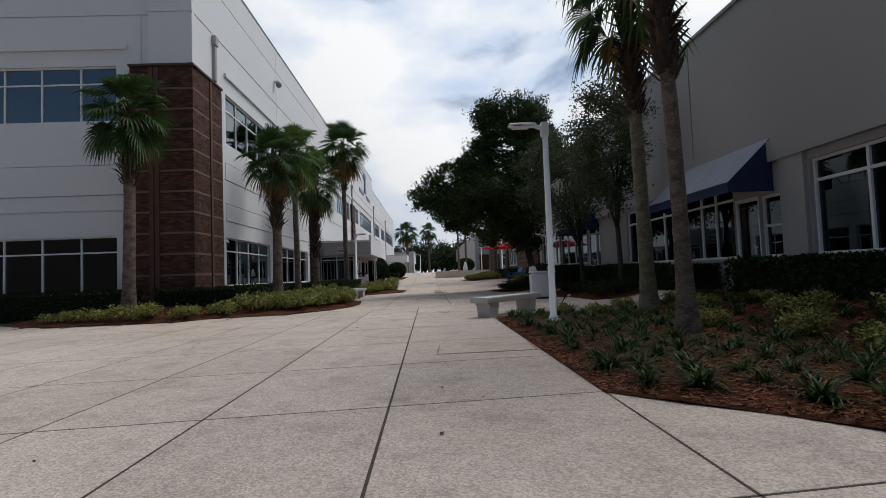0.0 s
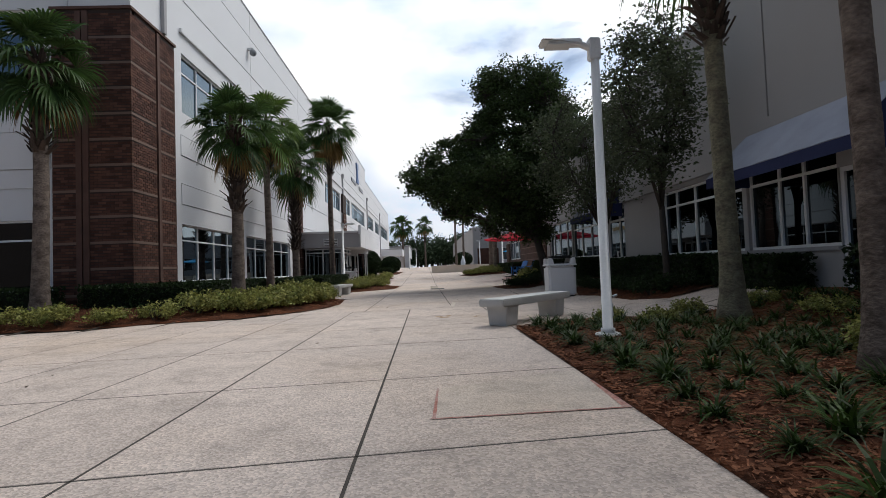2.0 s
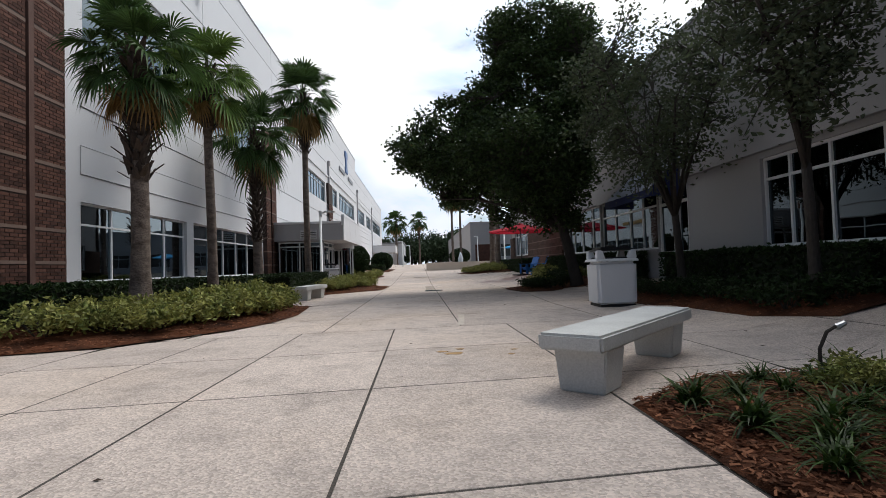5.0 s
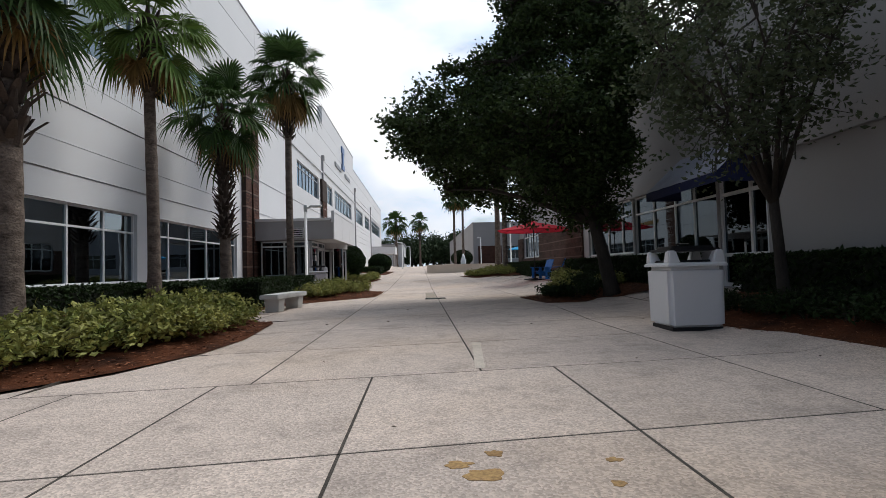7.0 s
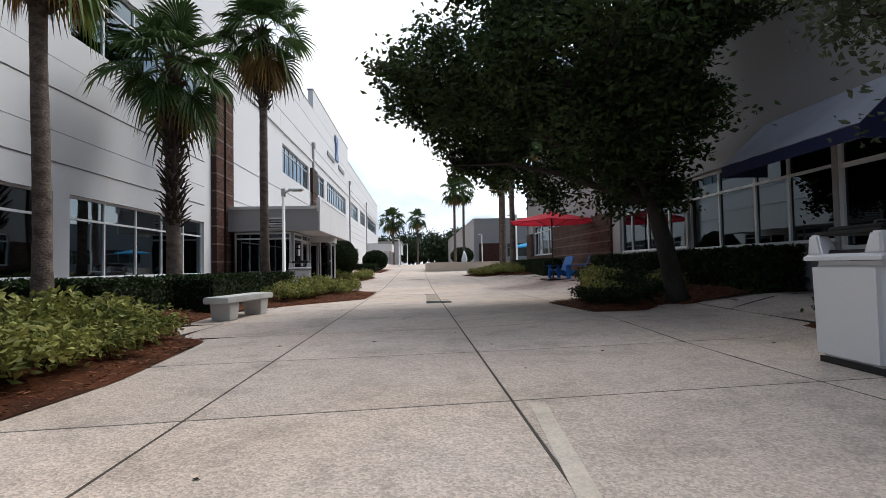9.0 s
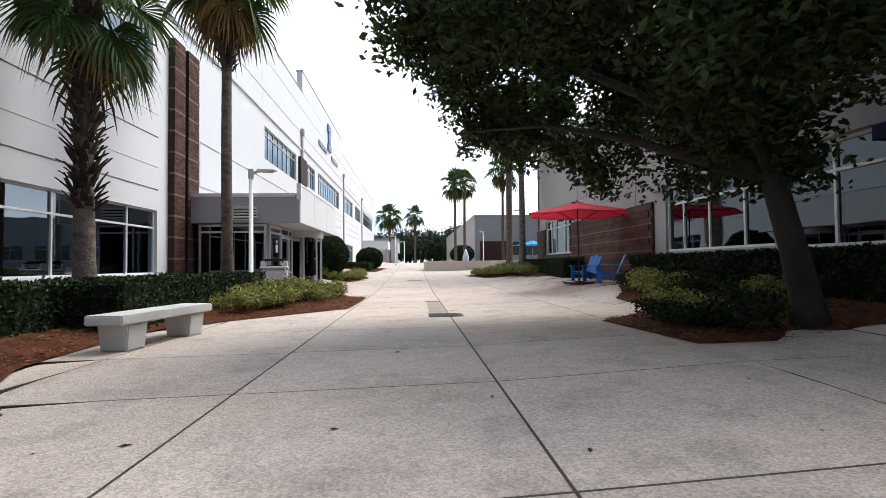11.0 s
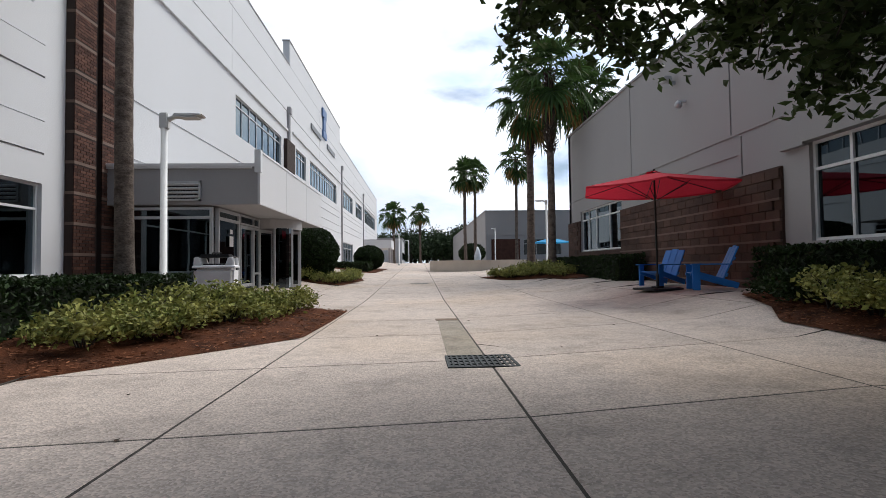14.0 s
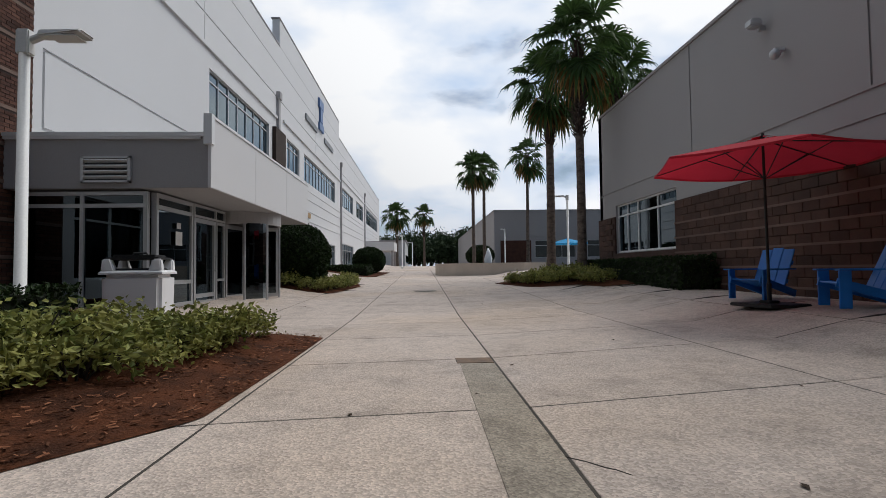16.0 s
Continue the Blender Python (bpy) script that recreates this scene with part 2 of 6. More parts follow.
M_PALMT = mat("palm_trunk", (0.17, 0.135, 0.112), 0.95, 0.5, 5.0, 22, 1.0, col2=(0.07, 0.053, 0.044), stretch=(1, 1, 1.6), spec=0.15)
M_PALMM = mat("mossy_palm_trunk", (0.18, 0.165, 0.108), 0.95, 0.5, 5.0, 22, 1.0, col2=(0.09, 0.075, 0.055), stretch=(1, 1, 1.5))
M_BOOT = mat("palm_boots", (0.062, 0.043, 0.033), 0.95, 0.3, 4, 40, 0.5, island=0.35)
M_FROND = mat("palm_frond", (0.05, 0.092, 0.026), 0.5, 0.2, 2, 30, 0.05, island=0.3, trans=0.25, spec=0.14)
M_FROND2 = mat("yellow_green_frond", (0.1, 0.16, 0.035), 0.55, 0.2, 2, 30, 0.05, island=0.3, trans=0.25, spec=0.14)
M_DEAD = mat("dead_frond", (0.27, 0.16, 0.055), 0.85, 0.25, 2, 30, 0.1, island=0.35, trans=0.2)
M_LEAF = mat("oak_leaf", (0.045, 0.07, 0.024), 0.55, 0.2, 1, 20, 0.0, island=0.55, trans=0.22, spec=0.14)
M_LEAF2 = mat("pale_thin_leaf", (0.085, 0.105, 0.06), 0.6, 0.2, 1, 20, 0.0, island=0.35, trans=0.25, spec=0.14)
M_MOSS = mat("hanging_moss", (0.08, 0.08, 0.065), 0.95, 0.2, 3, 30, 0.0, island=0.3)
M_HEDGE = mat("hedge_leaf", (0.019, 0.036, 0.01), 0.5, 0.2, 1, 20, 0.0, island=0.5, trans=0.15, spec=0.14)
# near-black so that hedge and bush cores carry the inner shade in their colour
M_HCORE = mat("hedge_core_shade", (0.012, 0.018, 0.008), 1.0, 0.3, 3, 20, 0.5)
M_SHRUB = mat("variegated_leaf", (0.29, 0.285, 0.085), 0.5, 0.3, 4, 30, 0.0, col2=(0.085, 0.13, 0.032), island=0.5, trans=0.2, spec=0.14)
M_GRASSY = mat("strap_leaf", (0.032, 0.06, 0.012), 0.45, 0.2, 2, 30, 0.0, island=0.6, trans=0.2, spec=0.14)
M_FARLEAF = mat("distant_leaf", (0.05, 0.075, 0.035), 0.7, 0.3, 0.5, 10, 0.0, island=0.4, spec=0.14)
M_REDP = mat("red_marking_paint", (0.36, 0.15, 0.115), 0.9, 0.5, 6, 50, 0.0, col2=(0.46, 0.36, 0.32))
M_STAIN = mat("ochre_stain", (0.38, 0.24, 0.1), 0.9, 0.5, 4, 50, 0.1, col2=(0.22, 0.125, 0.05))
M_DRYLEAF = mat("fallen_leaf", (0.07, 0.045, 0.03), 0.9, 0.3, 8, 50, 0.0, rnd=0.4)
M_PLANTER = mat("planter_stucco", (0.55, 0.49, 0.42), 0.9, 0.12, 1, 80, 0.2)
M_WATER = mat("white_water", (0.8, 0.82, 0.84), 0.2, 0.1, 8, 60, 0.2)
M_SIGNB = mat("sign_blue_grey", (0.12, 0.2, 0.38), 0.5, 0.1, 3, 40, 0.0)
M_SIGNG = mat("sign_grey", (0.2, 0.21, 0.22), 0.5, 0.1, 3, 40, 0.0)
M_SIGNO = mat("sign_bronze", (0.35, 0.2, 0.06), 0.5, 0.1, 3, 40, 0.0)
M_CHROME = mat("brushed_steel", (0.55, 0.55, 0.56), 0.3, 0.1, 3, 60, 0.03, metal=0.9)
M_PAPER = mat("white_paper", (0.75, 0.75, 0.73), 0.9, 0.05, 3, 40, 0.0)


# ---- helpers ----
def link(name, me, material, parent=None, label=""):
    ob = new(name, me)
    if material and not me.materials:
        me.materials.append(material)
    if parent:
        ob.parent = parent
    return tagged(ob, label)


def part(name, bm, material, parent=None, label="", smooth=False):
    bmesh.ops.recalc_face_normals(bm, faces=bm.faces)
    me = bpy.data.meshes.new(name)
    bm.to_mesh(me)
    bm.free()
    if smooth:
        for p in me.polygons:
            p.use_smooth = True
    return link(name, me, material, parent, label)


def pydata(name, verts, faces, material, parent=None, label="", smooth=False):
    me = bpy.data.meshes.new(name)
    me.from_pydata(verts, [], faces)
    me.update()
    if smooth:
        for p in me.polygons:
            p.use_smooth = True
    return link(name, me, material, parent, label)


def thing(name, label, category, at=(0, 0, 0), group="", kind=""):
    ob = new(name)
    ob.location = at
    return tagged(ob, label, category, group, kind)


def box(bm, x0, x1, y0, y1, z0, z1, bevel=0.0):
    v = [bm.verts.new(p) for p in ((x0, y0, z0), (x1, y0, z0), (x1, y1, z0), (x0, y1, z0), (x0, y0, z1), (x1, y0, z1), (x1, y1, z1), (x0, y1, z1))]
    fs = [bm.faces.new([v[i] for i in q]) for q in ((3, 2, 1, 0), (4, 5, 6, 7), (0, 1, 5, 4), (1, 2, 6, 5), (2, 3, 7, 6), (3, 0, 4, 7))]
    if bevel:
        es = list({e for f in fs for e in f.edges})
        bmesh.ops.bevel(bm, geom=es, offset=bevel, segments=2, affect="EDGES")
    return bm


def boxes(*bs, bevel=0.0):
    bm = bmesh.new()
    for b in bs:
        box(bm, *b, bevel=bevel)
    return bm


def tube(bm, pts, radii, sides=8, cap=True):
    rings = []
    for i, p in enumerate(pts):
        p = Vector(p)
        d = (Vector(pts[min(i + 1, len(pts) - 1)]) - Vector(pts[max(i - 1, 0)])).normalized()
        a = d.orthogonal().normalized() if abs(d.z) < 0.95 else Vector((1, 0, 0))
        a = (a - d * a.dot(d)).normalized()
        b = d.cross(a)
        r = radii[i]
        rings.append([bm.verts.new(p + (a * math.cos(k * math.tau / sides) + b * math.sin(k * math.tau / sides)) * r) for k in range(sides)])
    for q, w in zip(rings, rings[1:]):
        for k in range(sides):
            bm.faces.new((q[k], q[(k + 1) % sides], w[(k + 1) % sides], w[k]))
    if cap:
        bm.faces.new(rings[0][::-1])
        bm.faces.new(rings[-1])
    return bm


def smooth01(a, b, x):
    t = min(1.0, max(0.0, (x - a) / (b - a)))
    return t * t * (3 - 2 * t)


BEDS = {
    "left": [(-13.6, 16.7), (-10.5, 13.42), (-7.04, 13.47), (-5.6, 14.2), (-4.1, 14.75), (-3.05, 16.2), (-2.62, 17.3), (-2.5, 18.5), (-2.75, 20.9), (-3.3, 21.4),
             (-3.95, 22.6), (-4.1, 25.6), (-3.3, 26.8), (-2.15, 28.2), (-1.5, 29.1), (-1.45, 31.0), (-1.45, 33.0), (-2.3, 33.55), (-3.5, 33.0), (-4.0, 32.6), (-5.0, 34.9), (-7.8, 34.9), (-7.8, 16.7)],
    "door": [(1.42, 11.0), (1.4, 7.5), (1.39, 4.14), (1.82, 3.79), (2.65, 2.97), (4.2, 1.6), (6.98, -1.0), (6.98, 11.4), (5.9, 11.55), (2.3, 11.7)],
    "thin_trees": [(4.33, 17.75), (4.67, 16.8), (4.78, 14.8), (5.2, 13.75), (6.98, 13.75), (6.98, 20.3), (4.9, 20.2), (4.75, 18.95)],
    "oak": [(2.95, 25.2), (3.07, 23.65), (3.15, 22.8), (5.3, 23.0), (6.98, 22.35), (6.98, 31.3), (5.6, 30.9), (5.0, 29.3), (4.5, 28.45), (4.4, 26.6), (3.22, 25.5)],
    "far_right": [(2.9, 46.5), (3.6, 44.2), (4.9, 41.8), (5.1, 39.9), (6.98, 39.7), (6.98, 45.9), (6.9, 49.5), (4.6, 50.0)],
    "far_left": [(-7.7, 43.4), (-3.1, 43.3), (-2.6, 46.8), (-3.2, 50.5), (-7.7, 50.8)],
    "far_left_two": [(-7.7, 57), (-2.9, 56.8), (-2.6, 66.0), (-7.7, 66)],
}


def inside(poly, x, y):
    c = False
    for (x0, y0), (x1, y1) in zip(poly, poly[1:] + poly[:1]):
        if (y0 > y) != (y1 > y) and x < (x1 - x0) * (y - y0) / (y1 - y0) + x0:
            c = not c
    return c


def edge_distance(poly, x, y):
    return polyline_distance(poly + poly[:1], x, y)


def polyline_distance(line, x, y):
    best = 1e9
    for (x0, y0), (x1, y1) in zip(line, line[1:]):
        dx, dy = x1 - x0, y1 - y0
        t = min(1, max(0, ((x - x0) * dx + (y - y0) * dy) / (dx * dx + dy * dy)))
        best = min(best, math.hypot(x - x0 - t * dx, y - y0 - t * dy))
    return best


def gz(x, y):
    """Height of the ground: a nearly level walk that rises to both buildings and gently towards the far end."""
    k = smooth01(21.0, 28.0, y)
    z = 0.37 * smooth01(4.2 - 1.1 * k, 6.4 - 0.5 * k, x) + min(0.4, max(0.0, 0.17 * (-x - 3.7))) * smooth01(33.0, 36.0, y)
    if x < -2.0 and y < 36.0 and inside(BEDS["left"], x, y):
        z = max(z, 0.32 * smooth01(0.0, 3.2, polyline_distance(BEDS["left"][:20], x, y)))
    z = max(z, 0.03 * min(max(x - 0.7, 0.0), 2.4) * smooth01(19.0, 22.0, y))
    return z + 0.023 * (min(max(y, 36.0), 92.0) - 36.0)


def relief(name, mapf, u0, u1, v0, v1, rects, thick, material, parent=None, label=""):
    """A wall sheet with real thickness. rects: (u0, u1, v0, v1, depth); depth None cuts an opening, positive recesses, negative stands proud."""
    us = sorted({round(u, 4) for u in [u0, u1] + [r[0] for r in rects] + [r[1] for r in rects] if u0 <= u <= u1})
    vs = sorted({round(v, 4) for v in [v0, v1] + [r[2] for r in rects] + [r[3] for r in rects] if v0 <= v <= v1})
    nu, nv = len(us) - 1, len(vs) - 1
    dep = {}
    for i in range(nu):
        for j in range(nv):
            uc, vc = (us[i] + us[i + 1]) / 2, (vs[j] + vs[j + 1]) / 2
            d = 0.0
            for r in rects:
                if r[0] < uc < r[1] and r[2] < vc < r[3]:
                    d = r[4]
            dep[i, j] = d
    verts, faces = [], []

    def quad(*p):
        verts.extend(mapf(*q) for q in p)
        k = len(verts)
        faces.append((k - 4, k - 3, k - 2, k - 1))

    for i in range(nu):
        for j in range(nv):
            d = dep[i, j]
            a, b, c, e = us[i], us[i + 1], vs[j], vs[j + 1]
            if d is not None:
                quad((a, c, d), (b, c, d), (b, e, d), (a, e, d))
                quad((a, c, thick), (a, e, thick), (b, e, thick), (b, c, thick))
            for di, dj, p, q in ((1, 0, (b, c), (b, e)), (0, 1, (a, e), (b, e)), (-1, 0, (a, c), (a, e)), (0, -1, (a, c), (b, c))):
                o = dep.get((i + di, j + dj), "edge")
                if (di < 0 or dj < 0) and o != "edge":
                    continue
                s = thick if d is None else d
                t = thick if (o is None or o == "edge") else o
                if s != t:
                    quad((*p, s), (*q, s), (*q, t), (*p, t))
    bm = bmesh.new()
    vv = [bm.verts.new(p) for p in verts]
    for f in faces:
        bm.faces.new([vv[k] for k in f])
    bmesh.ops.remove_doubles(bm, verts=bm.verts, dist=0.0005)
    return part(name, bm, material, parent, label)


def window(parent, mapf, u0, u1, v0, v1, mull, trans, frame_mat, glass, depth=0.14, bar=0.05, name="window", label=""):
    """A glazed opening: a frame of bars with every pane a mesh of its own."""
    us, vs = [u0] + list(mull) + [u1], [v0] + list(trans) + [v1]
    bm = bmesh.new()

    def mbox(b, ua, ub, va, vb, da, db):
        p = [mapf(u, v, d) for u in (ua, ub) for v in (va, vb) for d in (da, db)]
        xs, ys, zs = zip(*p)
        box(b, min(xs), max(xs), min(ys), max(ys), min(zs), max(zs))

    h = bar / 2
    rim = []
    for d in (depth - 0.05, depth + 0.05):
        for g in (0.0, bar):
            rim.append([bm.verts.new(mapf(u, v, d)) for u, v in ((u0 + g, v0 + g), (u1 - g, v0 + g), (u1 - g, v1 - g), (u0 + g, v1 - g))])
    for p, q in ((0, 1), (1, 3), (3, 2), (2, 0)):
        for k in range(4):
            bm.faces.new((rim[p][k], rim[p][(k + 1) % 4], rim[q][(k + 1) % 4], rim[q][k]))
    fr = part(name, bm, frame_mat, parent, label)
    for v in trans:
        tb = bmesh.new()
        mbox(tb, u0 + bar, u1 - bar, v - h, v + h, depth - 0.045, depth + 0.045)
        part("transom", tb, frame_mat, fr)
    for u in mull:
        tb = bmesh.new()
        mbox(tb, u - h, u + h, v0 + bar, v1 - bar, depth - 0.047, depth + 0.047)
        part("mullion", tb, frame_mat, fr)
    for a, b in zip(us, us[1:]):
        for c, e in zip(vs, vs[1:]):
            pb = bmesh.new()
            mbox(pb, a + 0.01, b - 0.01, c + 0.01, e - 0.01, depth - 0.005, depth + 0.005)
            pane = part("pane", pb, glass, fr)
            pane.visible_shadow = False
    return fr


def spaced(a, b, n):
    return [a + (b - a) * k / n for k in range(1, n)]


# ---- ground and paving ----
def ground_sheet():
    xs = [-1500, -300, -80, -40, -20, -12] + [x * 0.8 for x in range(-11, 12)] + [12, 20, 40, 80, 300, 1500]
    ys = [-1500, -200, -40, -12] + [y * 2.0 for y in range(-4, 64)] + [140, 170, 220, 400, 1500]
    verts = [(x, y, gz(x, y) - 0.035) for y in ys for x in xs]
    w = len(xs)
    faces = [(j * w + i, j * w + i + 1, (j + 1) * w + i + 1, (j + 1) * w + i) for j in range(len(ys) - 1) for i in range(w - 1)]
    ob = pydata("ground", verts, faces, M_SOIL)
    tagged(ob, "bare dirt under and around the paving, running to the horizon", "ground", kind="structure")


ground_sheet()
SKEW = 0.105
def slab(x0, x1, ya, yb, parent, material, name="slab", lift=0.0):
    """One cast slab between two skewed joints, with eased edges, following the ground."""
    g = 0.006
    nx = max(1, round((x1 - x0) / 0.8))
    xs = [x0 + g + (x1 - x0 - 2 * g) * i / nx for i in range(nx + 1)]
    ny = 2
    verts, faces = [], []
    for inset, dz in ((0, -0.02), (0.0, -0.006), (0.007, 0.0)):
        for j in range(ny + 1):
            for i, x in enumerate(xs):
                xx = x + (inset if i == 0 else -inset if i == nx else 0)
                y = (ya + g if j == 0 else yb - g if j == ny else ya + (yb - ya) * j / ny) + SKEW * (xx + 0.35)
                y += inset if j == 0 else -inset if j == ny else 0
                top = gz(xx, y)
                if any(inside(p, xx, y) and edge_distance(p, xx, y) > 0.1 for p in BEDS.values()):
                    top = (0.0 if xx < 0 and y < 33 else top) - 0.03   # tucked under the mulch
                verts.append((xx, y, top + dz + lift))
    w, per = nx + 1, (nx + 1) * (ny + 1)
    top = 2 * per
    for j in range(ny):
        for i in range(nx):
            faces.append((top + j * w + i, top + j * w + i + 1, top + (j + 1) * w + i + 1, top + (j + 1) * w + i))
    ring = [i for i in range(nx)] + [nx + j * w for j in range(ny)] + [ny * w + i for i in range(nx, 0, -1)] + [j * w for j in range(ny, 0, -1)]
    for lv in (0, per):
        for a, b in zip(ring, ring[1:] + ring[:1]):
            faces.append((lv + a, lv + b, lv + per + b, lv + per + a))
    return pydata(name, verts, faces, material, parent)


pavement = thing("pavement", "pale washed concrete walk cast in large jointed slabs", "pavement", kind="structure")
JY = [-12.0, -8.0, -5.5, -3.6, -1.8, 0.1, 2.05, 4.0, 5.85, 7.68, 9.82, 11.75, 13.55, 15.5]
JY2 = [15.5, 17.38, 19.38, 21.47, 23.35, 25.3, 27.2, 29.1, 31.05, 32.9, 34.8, 36.8, 38.8, 40.8, 42.8, 44.8, 46.8, 49, 51.5, 54, 57, 60, 64, 68, 72, 77, 82, 90, 100, 112, 125]
JX = [-60, -34, -20, -15.5, -12.9, -11.6, -10.35, -9.1, -7.85, -6.6, -5.35, -4.1, -2.85, -1.69, -0.335, 1.41, 3.1, 5.1, 7.0]
JX2 = [-7.9, -5.5, -3.35, -1.41, 0.69, 3.1, 5.1, 7.0]
for rows_y, cols_x in ((JY, JX), (JY2, JX2)):
    for ya, yb in zip(rows_y, rows_y[1:]):
        for x0, x1 in zip(cols_x, cols_x[1:]):
            mids = [(x0 + (x1 - x0) * (0.05 + 0.45 * i), ya + (yb - ya) * (0.05 + 0.45 * j) + SKEW * (x0 + x1) / 2) for i in range(3) for j in range(3)]
            if any(all(inside(p, *m) and edge_distance(p, *m) > 0.1 for m in mids) for p in BEDS.values()):
                continue
            if ya > 16.7 and x1 < -7.8:
                continue
            slab(x0, x1, ya, yb, pavement, M_CONC)


def joint(pts, w=0.009):
    """A dark filled joint between slabs, just below their faces."""
    bm = bmesh.new()
    (xa, ya), (xb, yb) = pts[0], pts[-1]
    L = math.hypot(xb - xa, yb - ya)
    nx, ny = -(yb - ya) / L * w, (xb - xa) / L * w
    prev = None
    for x, y in pts:
        q = [bm.verts.new((x + sx * nx, y + sx * ny, gz(x, y) + dz)) for sx, dz in ((-1, -0.03), (-1, -0.0015), (1, -0.0015), (1, -0.03))]
        if prev:
            for k in range(3):
                bm.faces.new((prev[k], prev[k + 1], q[k + 1], q[k]))
        prev = q
    part("joint", bm, M_SOIL, pavement)


for rows_y, cols_x in ((JY, JX[3:]), (JY2, JX2)):
    for y in rows_y:
        xs = [cols_x[0] + (cols_x[-1] - cols_x[0]) * k / 40 for k in range(41)]
        if rows_y is JY2 and y == 15.5:
            continue
        joint([(x, y + SKEW * (x + 0.35)) for x in xs], 0.008)
    for x in cols_x[1:-1]:
        ya, yb = rows_y[0], rows_y[-1]
        n_ = 60 if rows_y is JY2 else 16
        joint([(x, ya + (yb - ya) * k / n_ + SKEW * (x + 0.35)) for k in range(n_ + 1)], 0.009)
far_paving = pydata("pavement", [(7.0, 46.3, gz(7, 46.3) - 0.01), (60, 46.3, gz(8, 46.3) - 0.01), (60, 125, gz(8, 120) - 0.01), (7.0, 125, gz(7, 120) - 0.01)], [(0, 1, 2, 3)], M_PATCH)
tagged(far_paving, "pale concrete court beyond the low grey building", "pavement", kind="structure")


def mulch_bed(poly, label, seed, chips):
    """A mounded bed of shredded bark with loose chips lying on it."""
    rng = random.Random(seed)
    x0, x1 = min(p[0] for p in poly), max(p[0] for p in poly)
    y0, y1 = min(p[1] for p in poly), max(p[1] for p in poly)
    s = 0.22
    nx, ny = int((x1 - x0) / s) + 2, int((y1 - y0) / s) + 2
    idx, verts, faces = {}, [], []

    def snap(x, y):
        best, bp = 1e9, None
        for (ax, ay), (bx, by) in zip(poly, poly[1:] + poly[:1]):
            dx, dy = bx - ax, by - ay
            t = min(1, max(0, ((x - ax) * dx + (y - ay) * dy) / (dx * dx + dy * dy)))
            d = math.hypot(x - ax - t * dx, y - ay - t * dy)
            if d < best:
                best, bp = d, (ax + t * dx, ay + t * dy)
        return best, bp

    for j in range(ny + 1):
        for i in range(nx + 1):
            x, y = x0 - s / 2 + i * s, y0 - s / 2 + j * s
            ins = inside(poly, x, y)
            d, q = snap(x, y)
            if not ins and d > s * 1.05:
                continue
            if not ins or d < s * 0.45:
                x, y = q
                z = gz(x, y) + 0.004
            else:
                z = gz(x, y) + 0.02 + 0.05 * smooth01(0, 0.8, d) + 0.018 * noise.noise((x * 2.3, y * 2.3, seed)) + 0.012 * noise.noise((x * 6, y * 6, seed))
            idx[i, j] = len(verts)
            verts.append((x + rng.uniform(-0.02, 0.02) * (d > 0.2 and ins), y, z))
    for j in range(ny):
        for i in range(nx):
            k = [(i, j), (i + 1, j), (i + 1, j + 1), (i, j + 1)]
            if all(c in idx for c in k):
                faces.append(tuple(idx[c] for c in k))
    bed = pydata("mulch_bed", verts, faces, M_MULCH, smooth=True)
    tagged(bed, label, "planting bed", kind="structure")
    cv, cf = [], []
    n = 0
    while n < chips:
        x, y = rng.uniform(x0, x1), rng.uniform(y0, y1)
        if not inside(poly, x, y):
            continue
        n += 1
        d = edge_distance(poly, x, y)
        z = gz(x, y) + 0.024 + 0.05 * smooth01(0, 0.8, d) + rng.uniform(-0.006, 0.012)
        a, L, W, t = rng.uniform(0, math.tau), rng.uniform(0.012, 0.034), rng.uniform(0.003, 0.007), rng.uniform(-0.5, 0.5)
        ca, sa = math.cos(a), math.sin(a)
        k = len(cv)
        for u, v, h in ((-L, -W, 0), (L, -W, t * L), (L, W, t * L + 0.004), (-L, W, 0.006)):
            cv.append((x + ca * u - sa * v, y + sa * u + ca * v, z + h))
        cf.append((k, k + 1, k + 2, k + 3))
    ch = pydata("mulch_chips", cv, cf, M_CHIP, bed)
    tagged(ch, "loose shredded bark chips", kind="stuff")
    return bed


mulch_bed(BEDS["left"], "red bark mulch bed along the white office building", 1, 30000)
mulch_bed(BEDS["door"], "red bark mulch bed with strap-leaved tufts and two palms", 2, 70000)
mulch_bed(BEDS["thin_trees"], "shaded mulch bed under two thin trees", 3, 2500)
mulch_bed(BEDS["oak"], "dark mulch bed under the large oak", 4, 9000)
mulch_bed(BEDS["far_right"], "mulch bed beside the brick corner of the low building", 5, 800)
mulch_bed(BEDS["far_left"], "mulch bed beyond the glass entrance", 6, 500)
mulch_bed(BEDS["far_left_two"], "far mulch bed along the white building", 7, 100)


# ---- white office building ----
XL, YS, ZR = -7.81, 16.95, 13.35
office = thing("office_building", "long white stucco office building with brown brick piers", "building", (-14, 60, 0))


def under(ob, parent):
    ob.parent = parent
    ob.matrix_parent_inverse = Matrix.Translation(-parent.location)
    return ob


